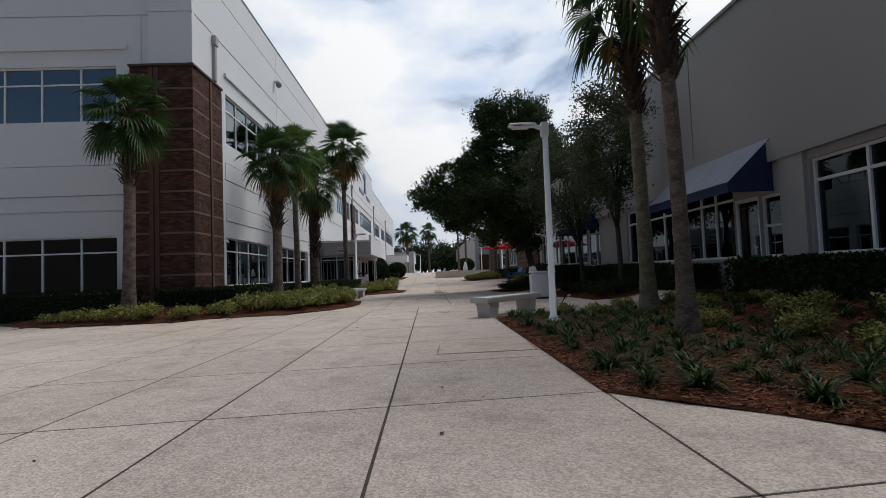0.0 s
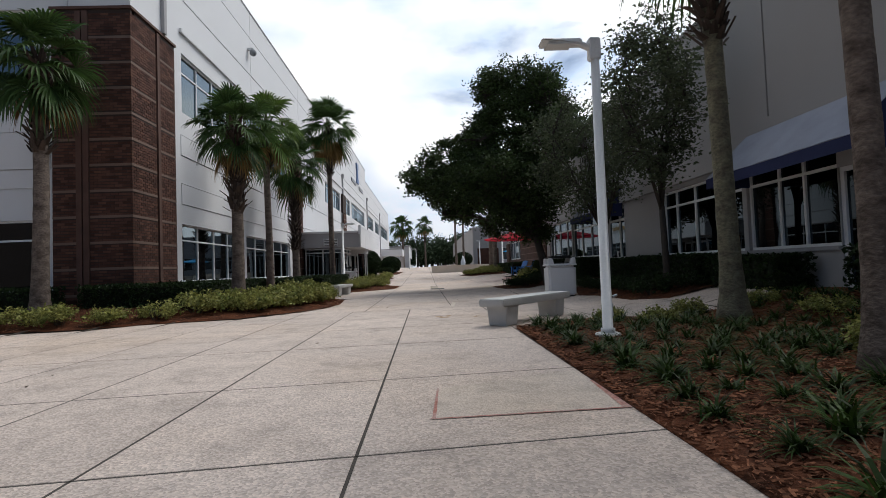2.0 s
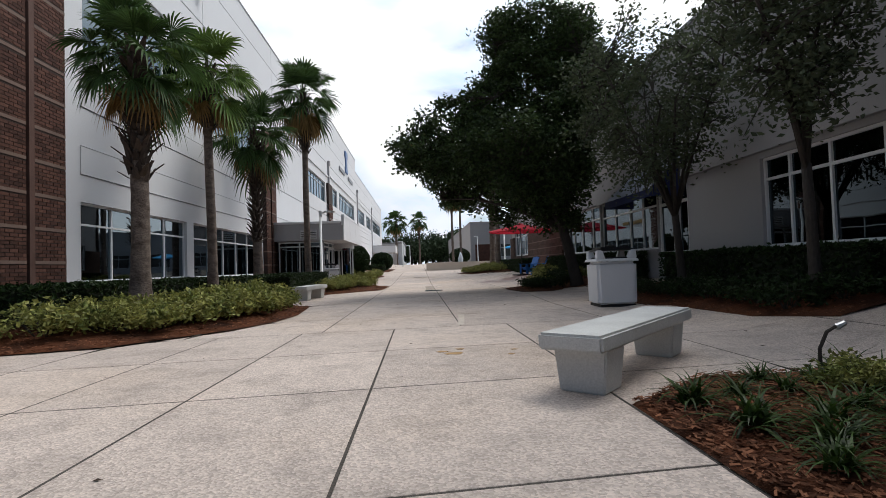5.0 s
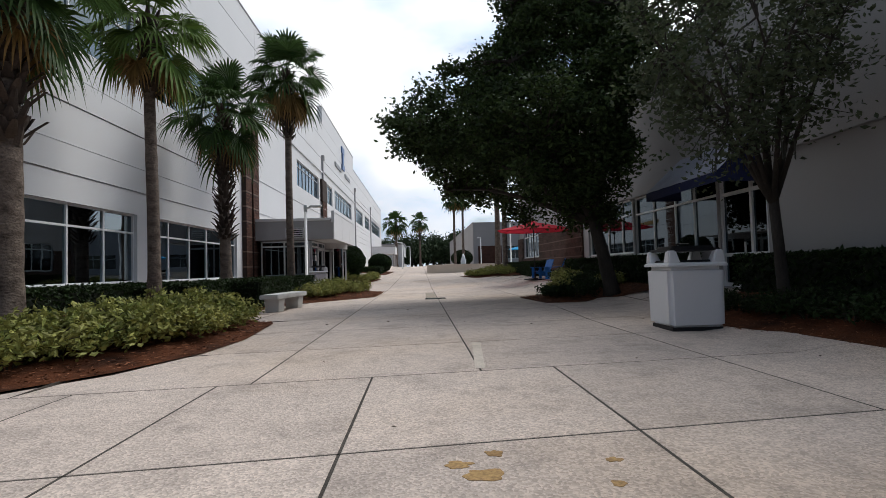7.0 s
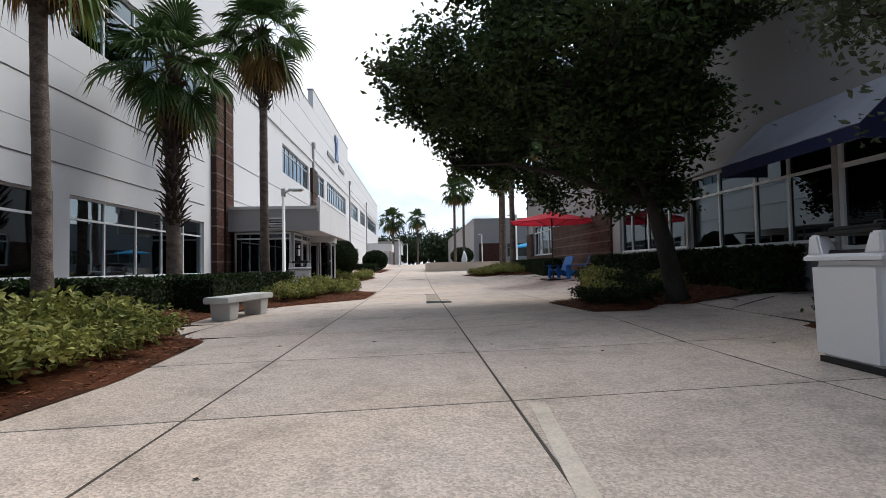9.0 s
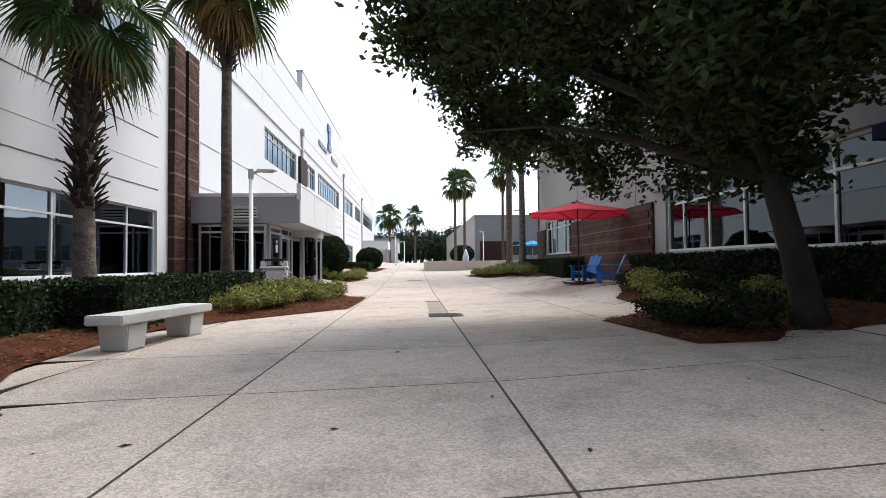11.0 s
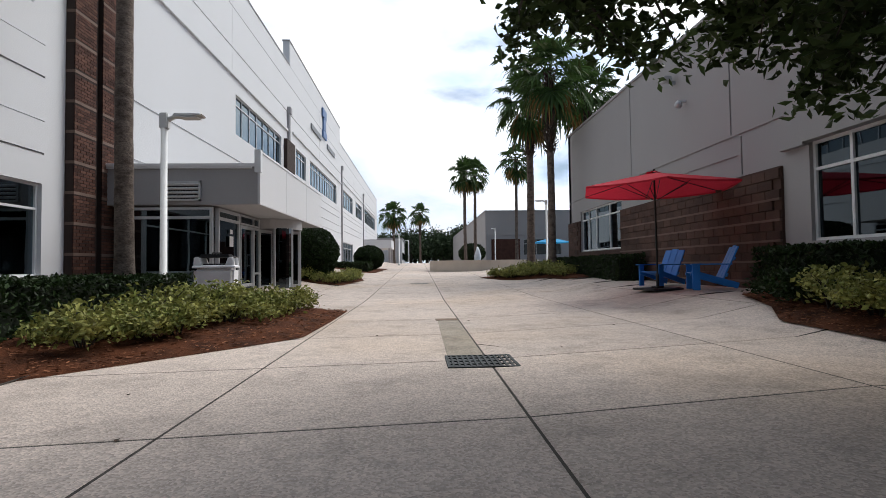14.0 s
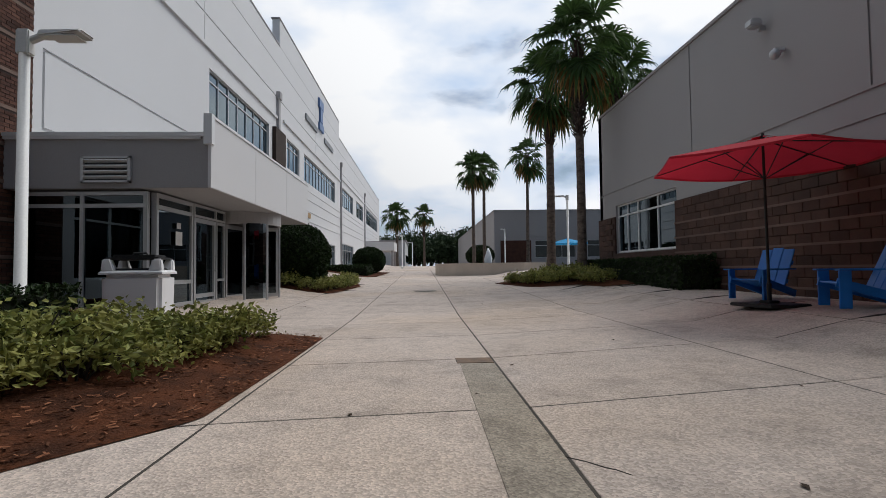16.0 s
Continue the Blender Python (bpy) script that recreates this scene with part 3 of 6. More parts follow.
east = lambda u, v, d: (XL - d, u, v)
south = lambda u, v, d: (u, YS + d, v)
E_WINS = [  # y0, y1, z0, z1, mullions, transoms
    (19.98, 25.42, 0.82, 2.72, spaced(19.98, 25.42, 4), [2.2]),
    (25.95, 33.25, 0.8, 2.73, spaced(25.95, 33.25, 5), [2.2]),
    (20.1, 25.42, 6.45, 8.45, spaced(20.1, 25.42, 4), [7.85]),
    (25.95, 32.95, 6.42, 8.45, spaced(25.95, 32.95, 5), [7.85]),
    (44.45, 51.75, 6.7, 8.45, spaced(44.45, 51.75, 7), [8.05]),
    (55.15, 58.15, 6.9, 8.6, spaced(55.15, 58.15, 3), [8.2]),
    (59.4, 71.3, 6.9, 8.7, spaced(59.4, 71.3, 11), [8.3]),
    (75.4, 83.2, 7.1, 9.0, spaced(75.4, 83.2, 6), [8.5]),
    (75.4, 83.2, 1.4, 3.5, spaced(75.4, 83.2, 6), [2.9]),
    (86, 93, 7.2, 9.1, spaced(86, 93, 5), [8.6]),
    (96.4, 113.8, 7.3, 9.4, spaced(96.4, 113.8, 10), [8.8]),
    (55.15, 71.3, 1.1, 3.1, spaced(55.15, 71.3, 12), [2.6]),
]
e_rects = []
for z in (3.38, 4.03, 5.0, 5.65):
    e_rects.append((19.98, 33.3, z - 0.035, z + 0.035, 0.05))
e_rects += [(19.98, 33.3, 5.0, 5.65, -0.02), (19.98, 33.3, 3.38, 4.03, -0.02)]
e_rects += [(36.3, 53.0, 3.9, 3.97, 0.05), (36.3, 53.0, 5.55, 5.62, 0.05), (36.3, 36.37, 3.9, 5.62, 0.05)]
e_rects += [(17.2, 118, 10.3, 10.36, 0.05), (17.2, 118, 12.1, 12.14, 0.03)]
e_rects += [(19.98, 53.0, 9.1, 9.24, -0.09), (54.3, 74.0, 9.3, 9.42, -0.09), (75.0, 118, 9.7, 9.85, -0.09)]
e_rects += [(54.4, 74.0, z, z + 0.07, 0.05) for z in (4.2, 4.9, 5.7, 6.3)] + [(75, 118, z, z + 0.08, 0.05) for z in (4.6, 5.3, 6.1, 6.6)]
e_rects += [(y, y + 0.04, 9.3, ZR, 0.03) for y in (19.3, 27.0, 36.0, 44.0, 63.0, 84.5, 95.0)]
e_rects += [(w[0], w[1], w[2], w[3], None) for w in E_WINS]
wall_e = relief("wall", east, YS + 0.35, 118, 0.0, ZR, e_rects, 0.35, M_WHITE)
under(wall_e, office)
S_WINS = [(-21.1, -10.17, 0.75, 2.63, [-19.9, -18.7, -17.5, -16.3, -15.1, -13.87, -12.64, -11.38], [2.1]),
          (-21.1, -10.17, 6.45, 8.33, [-19.9, -18.7, -17.5, -16.3, -15.1, -13.87, -12.66, -11.38], [7.75])]
s_rects = [(-24, -9.8, z - 0.03, z + 0.03, 0.05) for z in (3.46, 4.0, 4.97)] + [(-24, -9.8, 4.0, 4.97, -0.02)]
s_rects += [(-24, -9.78, 8.86, 8.98, -0.09), (-24, XL, 10.0, 10.06, 0.05), (-9.35, -9.31, 8.3, 10.0, 0.03)]
s_rects += [(w[0], w[1], w[2], w[3], None) for w in S_WINS]
wall_s = relief("wall", south, -40, XL - 0.0, 0.0, ZR, s_rects, 0.35, M_WHITE)
under(wall_s, office)
for w in E_WINS:
    under(window(None, east, *w[:4], w[4], w[5], M_FRAME if w[0] < 40 else M_FRAMEG, M_GLASS, label="white-framed window of tinted glass"), office)
for w in S_WINS:
    under(window(None, south, *w[:4], w[4], w[5], M_FRAME, M_GLASS, label="white-framed window of tinted glass"), office)
# the corner above the brick pier stands out as far as the pier
under(relief("corner_wall", lambda u, v, d: (u, 16.75 + d, v), -9.0, -7.57, 8.27, ZR, [(-9.0, -7.57, 10.0, 10.06, 0.04)], 0.19, M_WHITE), office)
under(relief("corner_wall", lambda u, v, d: (-7.57 - d, u, v), 16.94, 18.95, 8.27, ZR, [(16.94, 18.95, 10.0, 10.06, 0.04)], 0.23, M_WHITE), office)
# raised parapet, roof, inner floors and far walls
under(part("parapet", boxes((XL - 0.4, XL, 53.65, 73.6, ZR, ZR + 1.55), bevel=0.02), M_WHITE), office)
under(part("parapet_cap", boxes((XL - 0.45, XL + 0.03, YS - 0.03, 53.65, ZR, ZR + 0.07), (XL - 0.45, XL + 0.03, 73.6, 118, ZR, ZR + 0.07), (XL - 0.45, XL + 0.03, 53.6, 73.65, ZR + 1.55, ZR + 1.62), (-40, XL - 0.45, YS - 0.03, YS + 0.42, ZR, ZR + 0.07)), M_GREYD), office)
under(part("roof", boxes((-40, XL - 0.4, YS + 0.4, 118, ZR - 0.6, ZR - 0.4)), M_ROOF), office)
# floors and partition below are near-black in place of real room shade
under(part("floor", boxes((-40, XL - 0.4, YS + 0.4, 118, 0.25, 0.4), (-40, XL - 0.4, YS + 0.4, 118, 5.4, 5.7)), M_ROOM, None, "interior floors coloured near-black for the shade of the rooms"), office)
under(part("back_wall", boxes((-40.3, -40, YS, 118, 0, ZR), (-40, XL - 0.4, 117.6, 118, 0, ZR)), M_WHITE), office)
under(part("partition", boxes((-13.5, -13.4, YS + 6.0, 117, 0.4, ZR - 0.6), (-40, -13.5, YS + 6.0, YS + 6.1, 0.4, ZR - 0.6)), M_ROOM, None, "inner partition coloured near-black for the shade of the rooms"), office)
# downpipe strips at the wall breaks
for y, za, zb in ((53.05, 0.6, 10.6), (74.2, 0.8, 11.2), (94.2, 1.2, 11.2)):
    under(part("downpipe", boxes((XL + 0.0, XL + 0.14, y, y + 0.3, za, zb), (XL, XL + 0.22, y - 0.05, y + 0.35, zb - 0.4, zb), bevel=0.01), M_GREYD, None, "square grey downpipe with a collector box"), office)


under(part("downpipe", boxes((-7.57, -7.46, 18.33, 18.5, 8.28, 9.6), (-7.57, -7.42, 18.28, 18.55, 9.6, 9.95), bevel=0.01), M_GREYD, None, "square grey downpipe with a collector box"), office)


# ---- brick piers: real bricks on a mortar core ----
def brick_field(parent, mapf, u0, u1, v0, v1, bands, near=0, course=0.0755, length=0.213):
    """Running-bond bricks proud of their mortar; the first `near` of them are parts, the rest is joined."""
    verts, faces, pieces = [], [], []
    row, v = 0, v0
    while v + course * 0.8 <= v1:
        if not any(a - 0.005 < v + course / 2 < b + 0.005 for a, b in bands):
            u = u0 - (length / 2 if row % 2 else 0)
            while u < u1:
                a, b = max(u, u0), min(u + length - 0.015, u1)
                if b - a > 0.03:
                    pieces.append((a, b, v, v + course - 0.016))
                u += length
        v += course
        row += 1
    shared = None
    for k, (a, b, c, e) in enumerate(pieces):
        pts = [mapf(u, w, d) for d in (-0.009, 0.02) for u, w in ((a, c), (b, c), (b, e), (a, e))]
        fs = [(0, 1, 2, 3), (0, 4, 5, 1), (1, 5, 6, 2), (2, 6, 7, 3), (3, 7, 4, 0)]
        if near and abs((b - a) - (length - 0.015)) < 1e-4:
            near -= 1
            if shared is None:
                o = Vector(pts[0])
                shared = bpy.data.meshes.new("brick")
                shared.from_pydata([Vector(p) - o for p in pts], [], fs)
            ob = link("brick", shared, M_BRICKO)
            ob.location = pts[0]
            ob.parent = parent
        else:
            n = len(verts)
            verts += pts
            faces += [tuple(n + i for i in f) for f in fs]
    rest = pydata("bricks", verts, faces, M_BRICK)
    tagged(rest, "brown brick facing in running bond", kind="stuff")
    rest.parent = parent


def pier(name, core, faces_, ztop, label, near):
    """A brick pier: mortar core, pale cast bands, capped top, and bricks on each seen face."""
    p = part(name, boxes(*core), M_MORTAR, None, label)
    under(p, office)
    bands = [(z, z + 0.075) for z in np.arange(0.553, ztop - 0.2, 0.685)]
    for mapf, u0, u1, k in faces_:
        brick_field(p, mapf, u0, u1, 0.1, ztop - 0.08, bands, near if k else 0)
        for a, b in bands:
            q = [mapf(u, v, d) for u in (u0, u1) for v in (a, b - 0.008) for d in (-0.014, 0.02)]
            xs, ys, zs = zip(*q)
            part("band", boxes((min(xs), max(xs), min(ys), max(ys), min(zs), max(zs))), M_BAND, p, "pale cast band")
    return p


XP, YP, ZP = -7.56, 16.74, 8.2
pier("brick_corner_pier", [(-9.62, XP - 0.012, YP + 0.012, YS, 0, ZP), (XL, XP - 0.012, YP + 0.1, 18.0, 0, ZP), (XL, XP - 0.012, 18.22, 19.12, 0, ZP), (XL, XP - 0.16, 17.95, 18.28, 0, ZP)],
     [(lambda u, v, d: (u, YP + 0.012 + d, v), -8.66, XP, False), (lambda u, v, d: (u, YP + 0.012 + d, v), -9.62, -9.02, False),
      (lambda u, v, d: (XP - 0.012 - d, u, v), YP, 18.0, True), (lambda u, v, d: (XP - 0.012 - d, u, v), 18.22, 19.12, False)], ZP, "brown brick corner pier with pale bands and a dark flute", 300)
for strip in ((-9.0, -8.86, YP - 0.03, YP + 0.08), (-8.82, -8.68, YP - 0.03, YP + 0.08), (XP - 0.1, XP + 0.03, 18.04, 18.18)):
    under(part("flute", boxes((*strip, 0.1, ZP - 0.05)), M_FLUTE, None, "reddish brown flute strip"), office)
under(part("pier_cap", boxes((-9.66, XP + 0.04, YP - 0.04, YS + 0.01, ZP, ZP + 0.07), (XL, XP + 0.04, YS, 19.16, ZP, ZP + 0.07)), M_FLUTE), office)
XB = -7.6
pier("brick_pier", [(XL, XB - 0.012, 33.92, 34.68, 0, 8.4), (XL, XB - 0.012, 34.92, 35.78, 0, 8.4), (XL, XB - 0.12, 34.6, 35.0, 0, 8.4)],
     [(lambda u, v, d: (XB - 0.012 - d, u, v), 33.92, 34.68, False), (lambda u, v, d: (XB - 0.012 - d, u, v), 34.92, 35.78, False), (lambda u, v, d: (u, 33.932 + d, v), XL, XB, False)],
     8.4, "narrow brown brick pier with pale bands", 0)
pier("brick_panel", [(XL, XB - 0.012, 52.3, 54.2, 6.7, 8.5)], [(lambda u, v, d: (XB - 0.012 - d, u, v), 52.3, 54.2, False)], 6.75, "small brown brick panel between upper windows", 0)


# ---- glass entrance with its canopy ----
entrance = thing("entrance_pavilion", "grey and white canopy over a glass lobby with a revolving door", "entrance", (-6, 39, 0.2))


def ent(ob):
    return under(ob, entrance)


CX0, CX1, CY0, CY1 = -7.5, -3.9, 35.1, 43.0
ent(part("canopy", boxes((XL, CX1 - 0.03, CY0 + 0.03, CY1 - 0.03, 2.5, 3.45), bevel=0.01), M_GREY, None, "grey rendered canopy box"))
for ya, yb in ((CY0, 37.6), (37.615, 40.3), (40.315, CY1)):
    ent(part("fascia_panel", boxes((CX1 - 0.06, CX1, ya, yb, 2.5, 3.8), bevel=0.006), M_WHITE, None, "flat white fascia panel"))
ent(part("coping", boxes((XL, CX1 - 0.12, CY0 - 0.04, CY0 + 0.2, 3.45, 3.52), (XL, CX1 - 0.2, CY0 - 0.02, CY0 + 0.14, 3.4, 3.45), (CX1 - 0.12, CX1 + 0.03, CY0 - 0.05, CY0 + 0.1, 3.3, 3.86), (CX1 - 0.1, CX1 + 0.02, CY0, CY1, 3.8, 3.85)), M_FRAME, None, "white metal coping"))
vent = ent(part("vent", boxes((-6.22, -6.17, CY0 - 0.03, CY0 + 0.05, 2.6, 3.08), (-5.39, -5.34, CY0 - 0.03, CY0 + 0.05, 2.6, 3.08), (-6.22, -5.34, CY0 - 0.03, CY0 + 0.05, 3.04, 3.08), (-6.22, -5.34, CY0 - 0.03, CY0 + 0.05, 2.6, 2.64)), M_FRAMEG, None, "louvred wall vent"))
# black sheet puts the shade between the slats into colour, no duct is modelled
bk = part("backing", boxes((-6.17, -5.39, CY0 + 0.018, CY0 + 0.027, 2.64, 3.04)), M_BLACK, vent, "black sheet standing for the shade behind the slats")
for k in range(4):
    bm = boxes((-6.17, -5.39, -0.045, 0.02, -0.012, 0.012))
    bmesh.ops.rotate(bm, verts=bm.verts, matrix=Matrix.Rotation(radians(-32), 3, "X"))
    sl = part("slat", bm, M_FRAME)
    sl.location = (0, CY0 - 0.0, 2.69 + k * 0.1)
    sl.parent = vent
gl_s = lambda u, v, d: (u, 35.3 + d, v)
gl_e = lambda u, v, d: (-5.08 - d, u, v)
ent(window(None, gl_s, -7.4, -5.12, 0.25, 2.46, [-6.3], [2.2], M_FRAMEG, M_GLASSD, 0.0, 0.07, "glazed_wall", "grey-framed lobby glazing"))
ent(window(None, gl_e, 35.42, 36.95, 0.25, 2.46, [], [0.75, 2.2], M_FRAMEG, M_GLASSD, 0.0, 0.08, "glazed_wall", "grey-framed lobby glazing"))
dr = ent(window(None, gl_e, 37.0, 38.15, 0.22, 2.15, [], [0.42], M_FRAMEG, M_GLASSD, 0.0, 0.09, "door", "closed glass swing door in a grey frame"))
ent(window(None, gl_e, 37.0, 38.75, 2.17, 2.46, [38.2], [], M_FRAMEG, M_GLASSD, 0.0, 0.05, "transom_light", "grey-framed strip of glass over the door"))
ent(window(None, gl_e, 38.2, 38.75, 0.22, 2.15, [], [0.75], M_FRAMEG, M_GLASSD, 0.0, 0.06, "glazed_wall", "narrow grey-framed side light"))
ent(window(None, gl_e, 40.9, 42.9, 0.25, 2.46, [41.9], [0.75, 2.2], M_FRAMEG, M_GLASSD, 0.0, 0.07, "glazed_wall", "grey-framed lobby glazing"))
bm = bmesh.new()
tube(bm, [(-4.98, 38.02, 0.95), (-4.98, 38.02, 1.35)], [0.018, 0.018], 8)
box(bm, -5.05, -4.97, 38.0, 38.04, 0.98, 1.01)
box(bm, -5.05, -4.97, 38.0, 38.04, 1.3, 1.33)
hd = part("handle", bm, M_CHROME, dr, "steel pull handle")
nt = part("notice", boxes((-5.03, -5.02, 36.15, 36.42, 1.5, 1.78), (-5.03, -5.02, 36.2, 36.36, 1.84, 1.96)), M_PAPER, None, "white paper notices taped inside the glass")
ent(nt)
# revolving door: drum ring, posts, curved glass and three wings
RC, RR = (-4.95, 39.85), 0.98
bm = bmesh.new()
for z0, z1 in ((2.18, 2.5),):
    ring_o = [[bm.verts.new((RC[0] + r * math.cos(a), RC[1] + r * math.sin(a), z)) for a in np.linspace(0, math.tau, 33)[:-1]] for r, z in ((RR, z0), (RR, z1), (RR - 0.08, z1), (RR - 0.08, z0))]
    for q, w in zip(ring_o, ring_o[1:] + ring_o[:1]):
        for k in range(32):
            bm.faces.new((q[k], q[(k + 1) % 32], w[(k + 1) % 32], w[k]))
rev = ent(part("revolving_door", bm, M_GREY, None, "revolving glass door with a grey drum header"))


def rev_part(ob):
    ob.parent = rev
    return ob


for a in (-70, -35, 35, 70, 110, 145, 215, 250):
    ca, sa = math.cos(radians(a)), math.sin(radians(a))
    bm = bmesh.new()
    tube(bm, [(RC[0] + RR * ca, RC[1] + RR * sa, 0.2), (RC[0] + RR * ca, RC[1] + RR * sa, 2.2)], [0.035, 0.035], 6)
    rev_part(part("post", bm, M_FRAMEG))
for a0, a1 in ((-70, -35), (35, 70), (110, 145), (215, 250)):
    bm = bmesh.new()
    vs = [[bm.verts.new((RC[0] + RR * math.cos(radians(a)), RC[1] + RR * math.sin(radians(a)), z)) for a in np.linspace(a0, a1, 6)] for z in (0.24, 2.2)]
    for k in range(5):
        bm.faces.new((vs[0][k], vs[0][k + 1], vs[1][k + 1], vs[1][k]))
    pn = rev_part(part("curved_pane", bm, M_GLASSD))
    pn.visible_shadow = False
for a in (20, 140, 260):
    ca, sa = math.cos(radians(a)), math.sin(radians(a))
    bm = boxes((0.03, 0.9, -0.02, 0.02, 0.24, 0.34), (0.03, 0.9, -0.02, 0.02, 2.06, 2.16), (0.03, 0.09, -0.02, 0.02, 0.34, 2.06), (0.84, 0.9, -0.02, 0.02, 0.34, 2.06))
    bmesh.ops.rotate(bm, verts=bm.verts, matrix=Matrix.Rotation(radians(a), 3, "Z"))
    bmesh.ops.translate(bm, verts=bm.verts, vec=(*RC, 0))
    wing = rev_part(part("wing", bm, M_FRAMEG))
    bm = boxes((0.09, 0.84, -0.004, 0.004, 0.34, 2.06))
    bmesh.ops.rotate(bm, verts=bm.verts, matrix=Matrix.Rotation(radians(a), 3, "Z"))
    bmesh.ops.translate(bm, verts=bm.verts, vec=(*RC, 0))
    ent(part("wing_pane", bm, M_GLASSD)).visible_shadow = False
# near-black sheets added over the white wall keep the lobby dark
ent(part("lobby_wall", boxes((XL + 0.002, XL + 0.06, 35.75, 43.0, 0.2, 2.5), (XL + 0.06, -5.2, 42.85, 42.95, 0.2, 2.5), (XL + 0.06, -5.2, 35.4, 42.85, 0.3, 0.33)), M_ROOM, None, "inner walls and floor of the lobby, coloured near-black for its shade"))

# a second, far entrance canopy on the same building
far_ent = thing("entrance_canopy", "far white entrance canopy on grey posts", "entrance", (-6, 98, 1.2))
under(part("roof", boxes((XL, -3.9, 95.5, 103, 3.5, 4.7), bevel=0.02), M_WHITE), far_ent)
under(part("coping", boxes((XL, -3.85, 95.45, 103.05, 4.7, 4.78)), M_GREYD), far_ent)
for x, y in ((-4.2, 95.9), (-4.2, 102.6)):
    under(part("post", boxes((x - 0.15, x + 0.15, y - 0.15, y + 0.15, 1.2, 3.5)), M_GREYD), far_ent)


# ---- low grey building ----
XR, ZL = 7.0, 6.75
low = thing("low_building", "low grey stucco building with shop windows and a brown block base", "building", (14, 20, 0))
west = lambda u, v, d: (XR + d, u, v)
W_WINS = [
    (3.4, 5.6, 1.1, 2.85, [4.5], [2.45]), (6.3, 9.0, 1.1, 2.85, [7.85], [2.45]),
    (9.75, 10.45, 1.1, 2.38, [], [1.75]),
    (11.35, 13.75, 1.1, 2.88, [12.2, 12.85], [2.45]), (13.9, 17.6, 1.1, 2.88, [14.92, 15.95, 16.9], [2.45]),
    (22.1, 26.65, 1.22, 3.02, [23.2, 24.15, 25.4], [2.5]), (26.75, 31.0, 1.28, 3.05, [27.75, 29.05, 30.2], [2.55]),
    (39.4, 43.8, 1.45, 3.15, [40.7, 42.1, 42.95], [2.75]),
]
w_rects = [(0.5, 31.6, 3.0, 3.42, -0.12), (0.5, 31.6, 3.42, 3.47, -0.05), (31.6, 45.4, 3.64, 3.7, 0.03), (33.0, 39.0, 3.2, 3.25, 0.03), (32.85, 32.9, 2.8, 3.7, 0.03),
           (9.05, 9.7, 0.3, 3.0, -0.08)]
w_rects += [(y, y + 0.05, 3.75, ZL, 0.03) for y in (5.2, 12.9, 20.4, 26.6, 33.2, 38.5)]
w_rects += [(w[0], w[1], w[2], w[3], None) for w in W_WINS] + [(10.47, 11.33, 0.36, 2.4, None), (20.4, 22.0, 0.4, 2.9, None)]
under(relief("wall", west, -6, 45.4, 0.0, ZL, w_rects, 0.3, M_GREY), low)
for w in W_WINS:
    under(window(None, west, *w[:4], w[4], w[5], M_FRAME, M_GLASSD, 0.12, 0.055, label="white-framed shop window of dark glass"), low)
d1 = under(window(None, west, 10.47, 11.33, 0.36, 2.4, [], [1.05], M_FRAME, M_GLASSD, 0.08, 0.08, "door", "closed white-framed glass door"), low)
d2 = under(window(None, west, 20.4, 22.0, 0.4, 2.9, [20.95], [1.1, 2.45], M_FRAME, M_GLASSD, 0.08, 0.08, "door", "closed white-framed glass door beside the windows"), low)
for d, y in ((d1, 10.62), (d2, 21.1)):
    bm = boxes((6.98, 7.03, y - 0.02, y + 0.02, 1.0, 1.04), (6.98, 7.03, y - 0.02, y + 0.02, 1.3, 1.34), (6.97, 6.995, y - 0.02, y + 0.02, 0.98, 1.36))
    h = part("handle", bm, M_CHROME, d, "steel door pull")
under(part("end_wall", boxes((XR, 40, 45.1, 45.4, 0, ZL), (XR, 40, -6.0, -5.7, 0, ZL), (40, 40.3, -6, 45.4, 0, ZL)), M_GREY), low)
under(part("parapet_cap", boxes((XR - 0.05, XR + 0.4, -6, 45.45, ZL, ZL + 0.08), (XR, 40, 45.05, 45.45, ZL, ZL + 0.08)), M_GREYD), low)
under(part("roof", boxes((XR + 0.3, 40, -5.7, 45.1, ZL - 0.5, ZL - 0.35)), M_ROOF), low)
# shop floor and partition also get the shade as their colour
under(part("floor", boxes((XR + 0.3, 40, -5.7, 45.1, 0.2, 0.35)), M_ROOM, None, "interior floor coloured near-black for the shade of the shops"), low)
under(part("partition", boxes((12.5, 12.6, -5.7, 45.1, 0.35, ZL - 0.5)), M_ROOM, None, "inner partition coloured near-black for the shade of the rooms"), low)
for ya, yb, z in ((11.35, 17.65, 1.03), (22.05, 31.05, 1.14), (3.4, 9.02, 1.03)):
    under(part("sill", boxes((XR - 0.06, XR + 0.08, ya, yb, z, z + 0.065)), M_GREYD, None, "grey window sill"), low)

num = bpy.data.curves.new("door_number", "FONT")
num.body, num.size, num.extrude = "101", 0.16, 0.002
num.materials.append(M_PAPER)
nob = new("door_number", num)
nob.matrix_basis = Matrix(((0, 0, -1, 7.065), (-1, 0, 0, 20.9), (0, 1, 0, 2.56), (0, 0, 0, 1)))
nob.parent = d2
tagged(nob, "white door number on the glass")

# split-faced blocks of the brown base
base_core = under(part("block_base", boxes((XR - 0.06, XR, 31.65, 39.4, 0, 2.75), (XR - 0.06, XR, 43.8, 45.4, 0, 2.75), (XR - 0.06, XR, 39.4, 43.8, 0, 1.42), (XR - 0.06, 12, 45.4, 45.45, 0, 2.75)), M_BLOCKM, None, "brown split-faced block base"), low)
blk = bmesh.new()
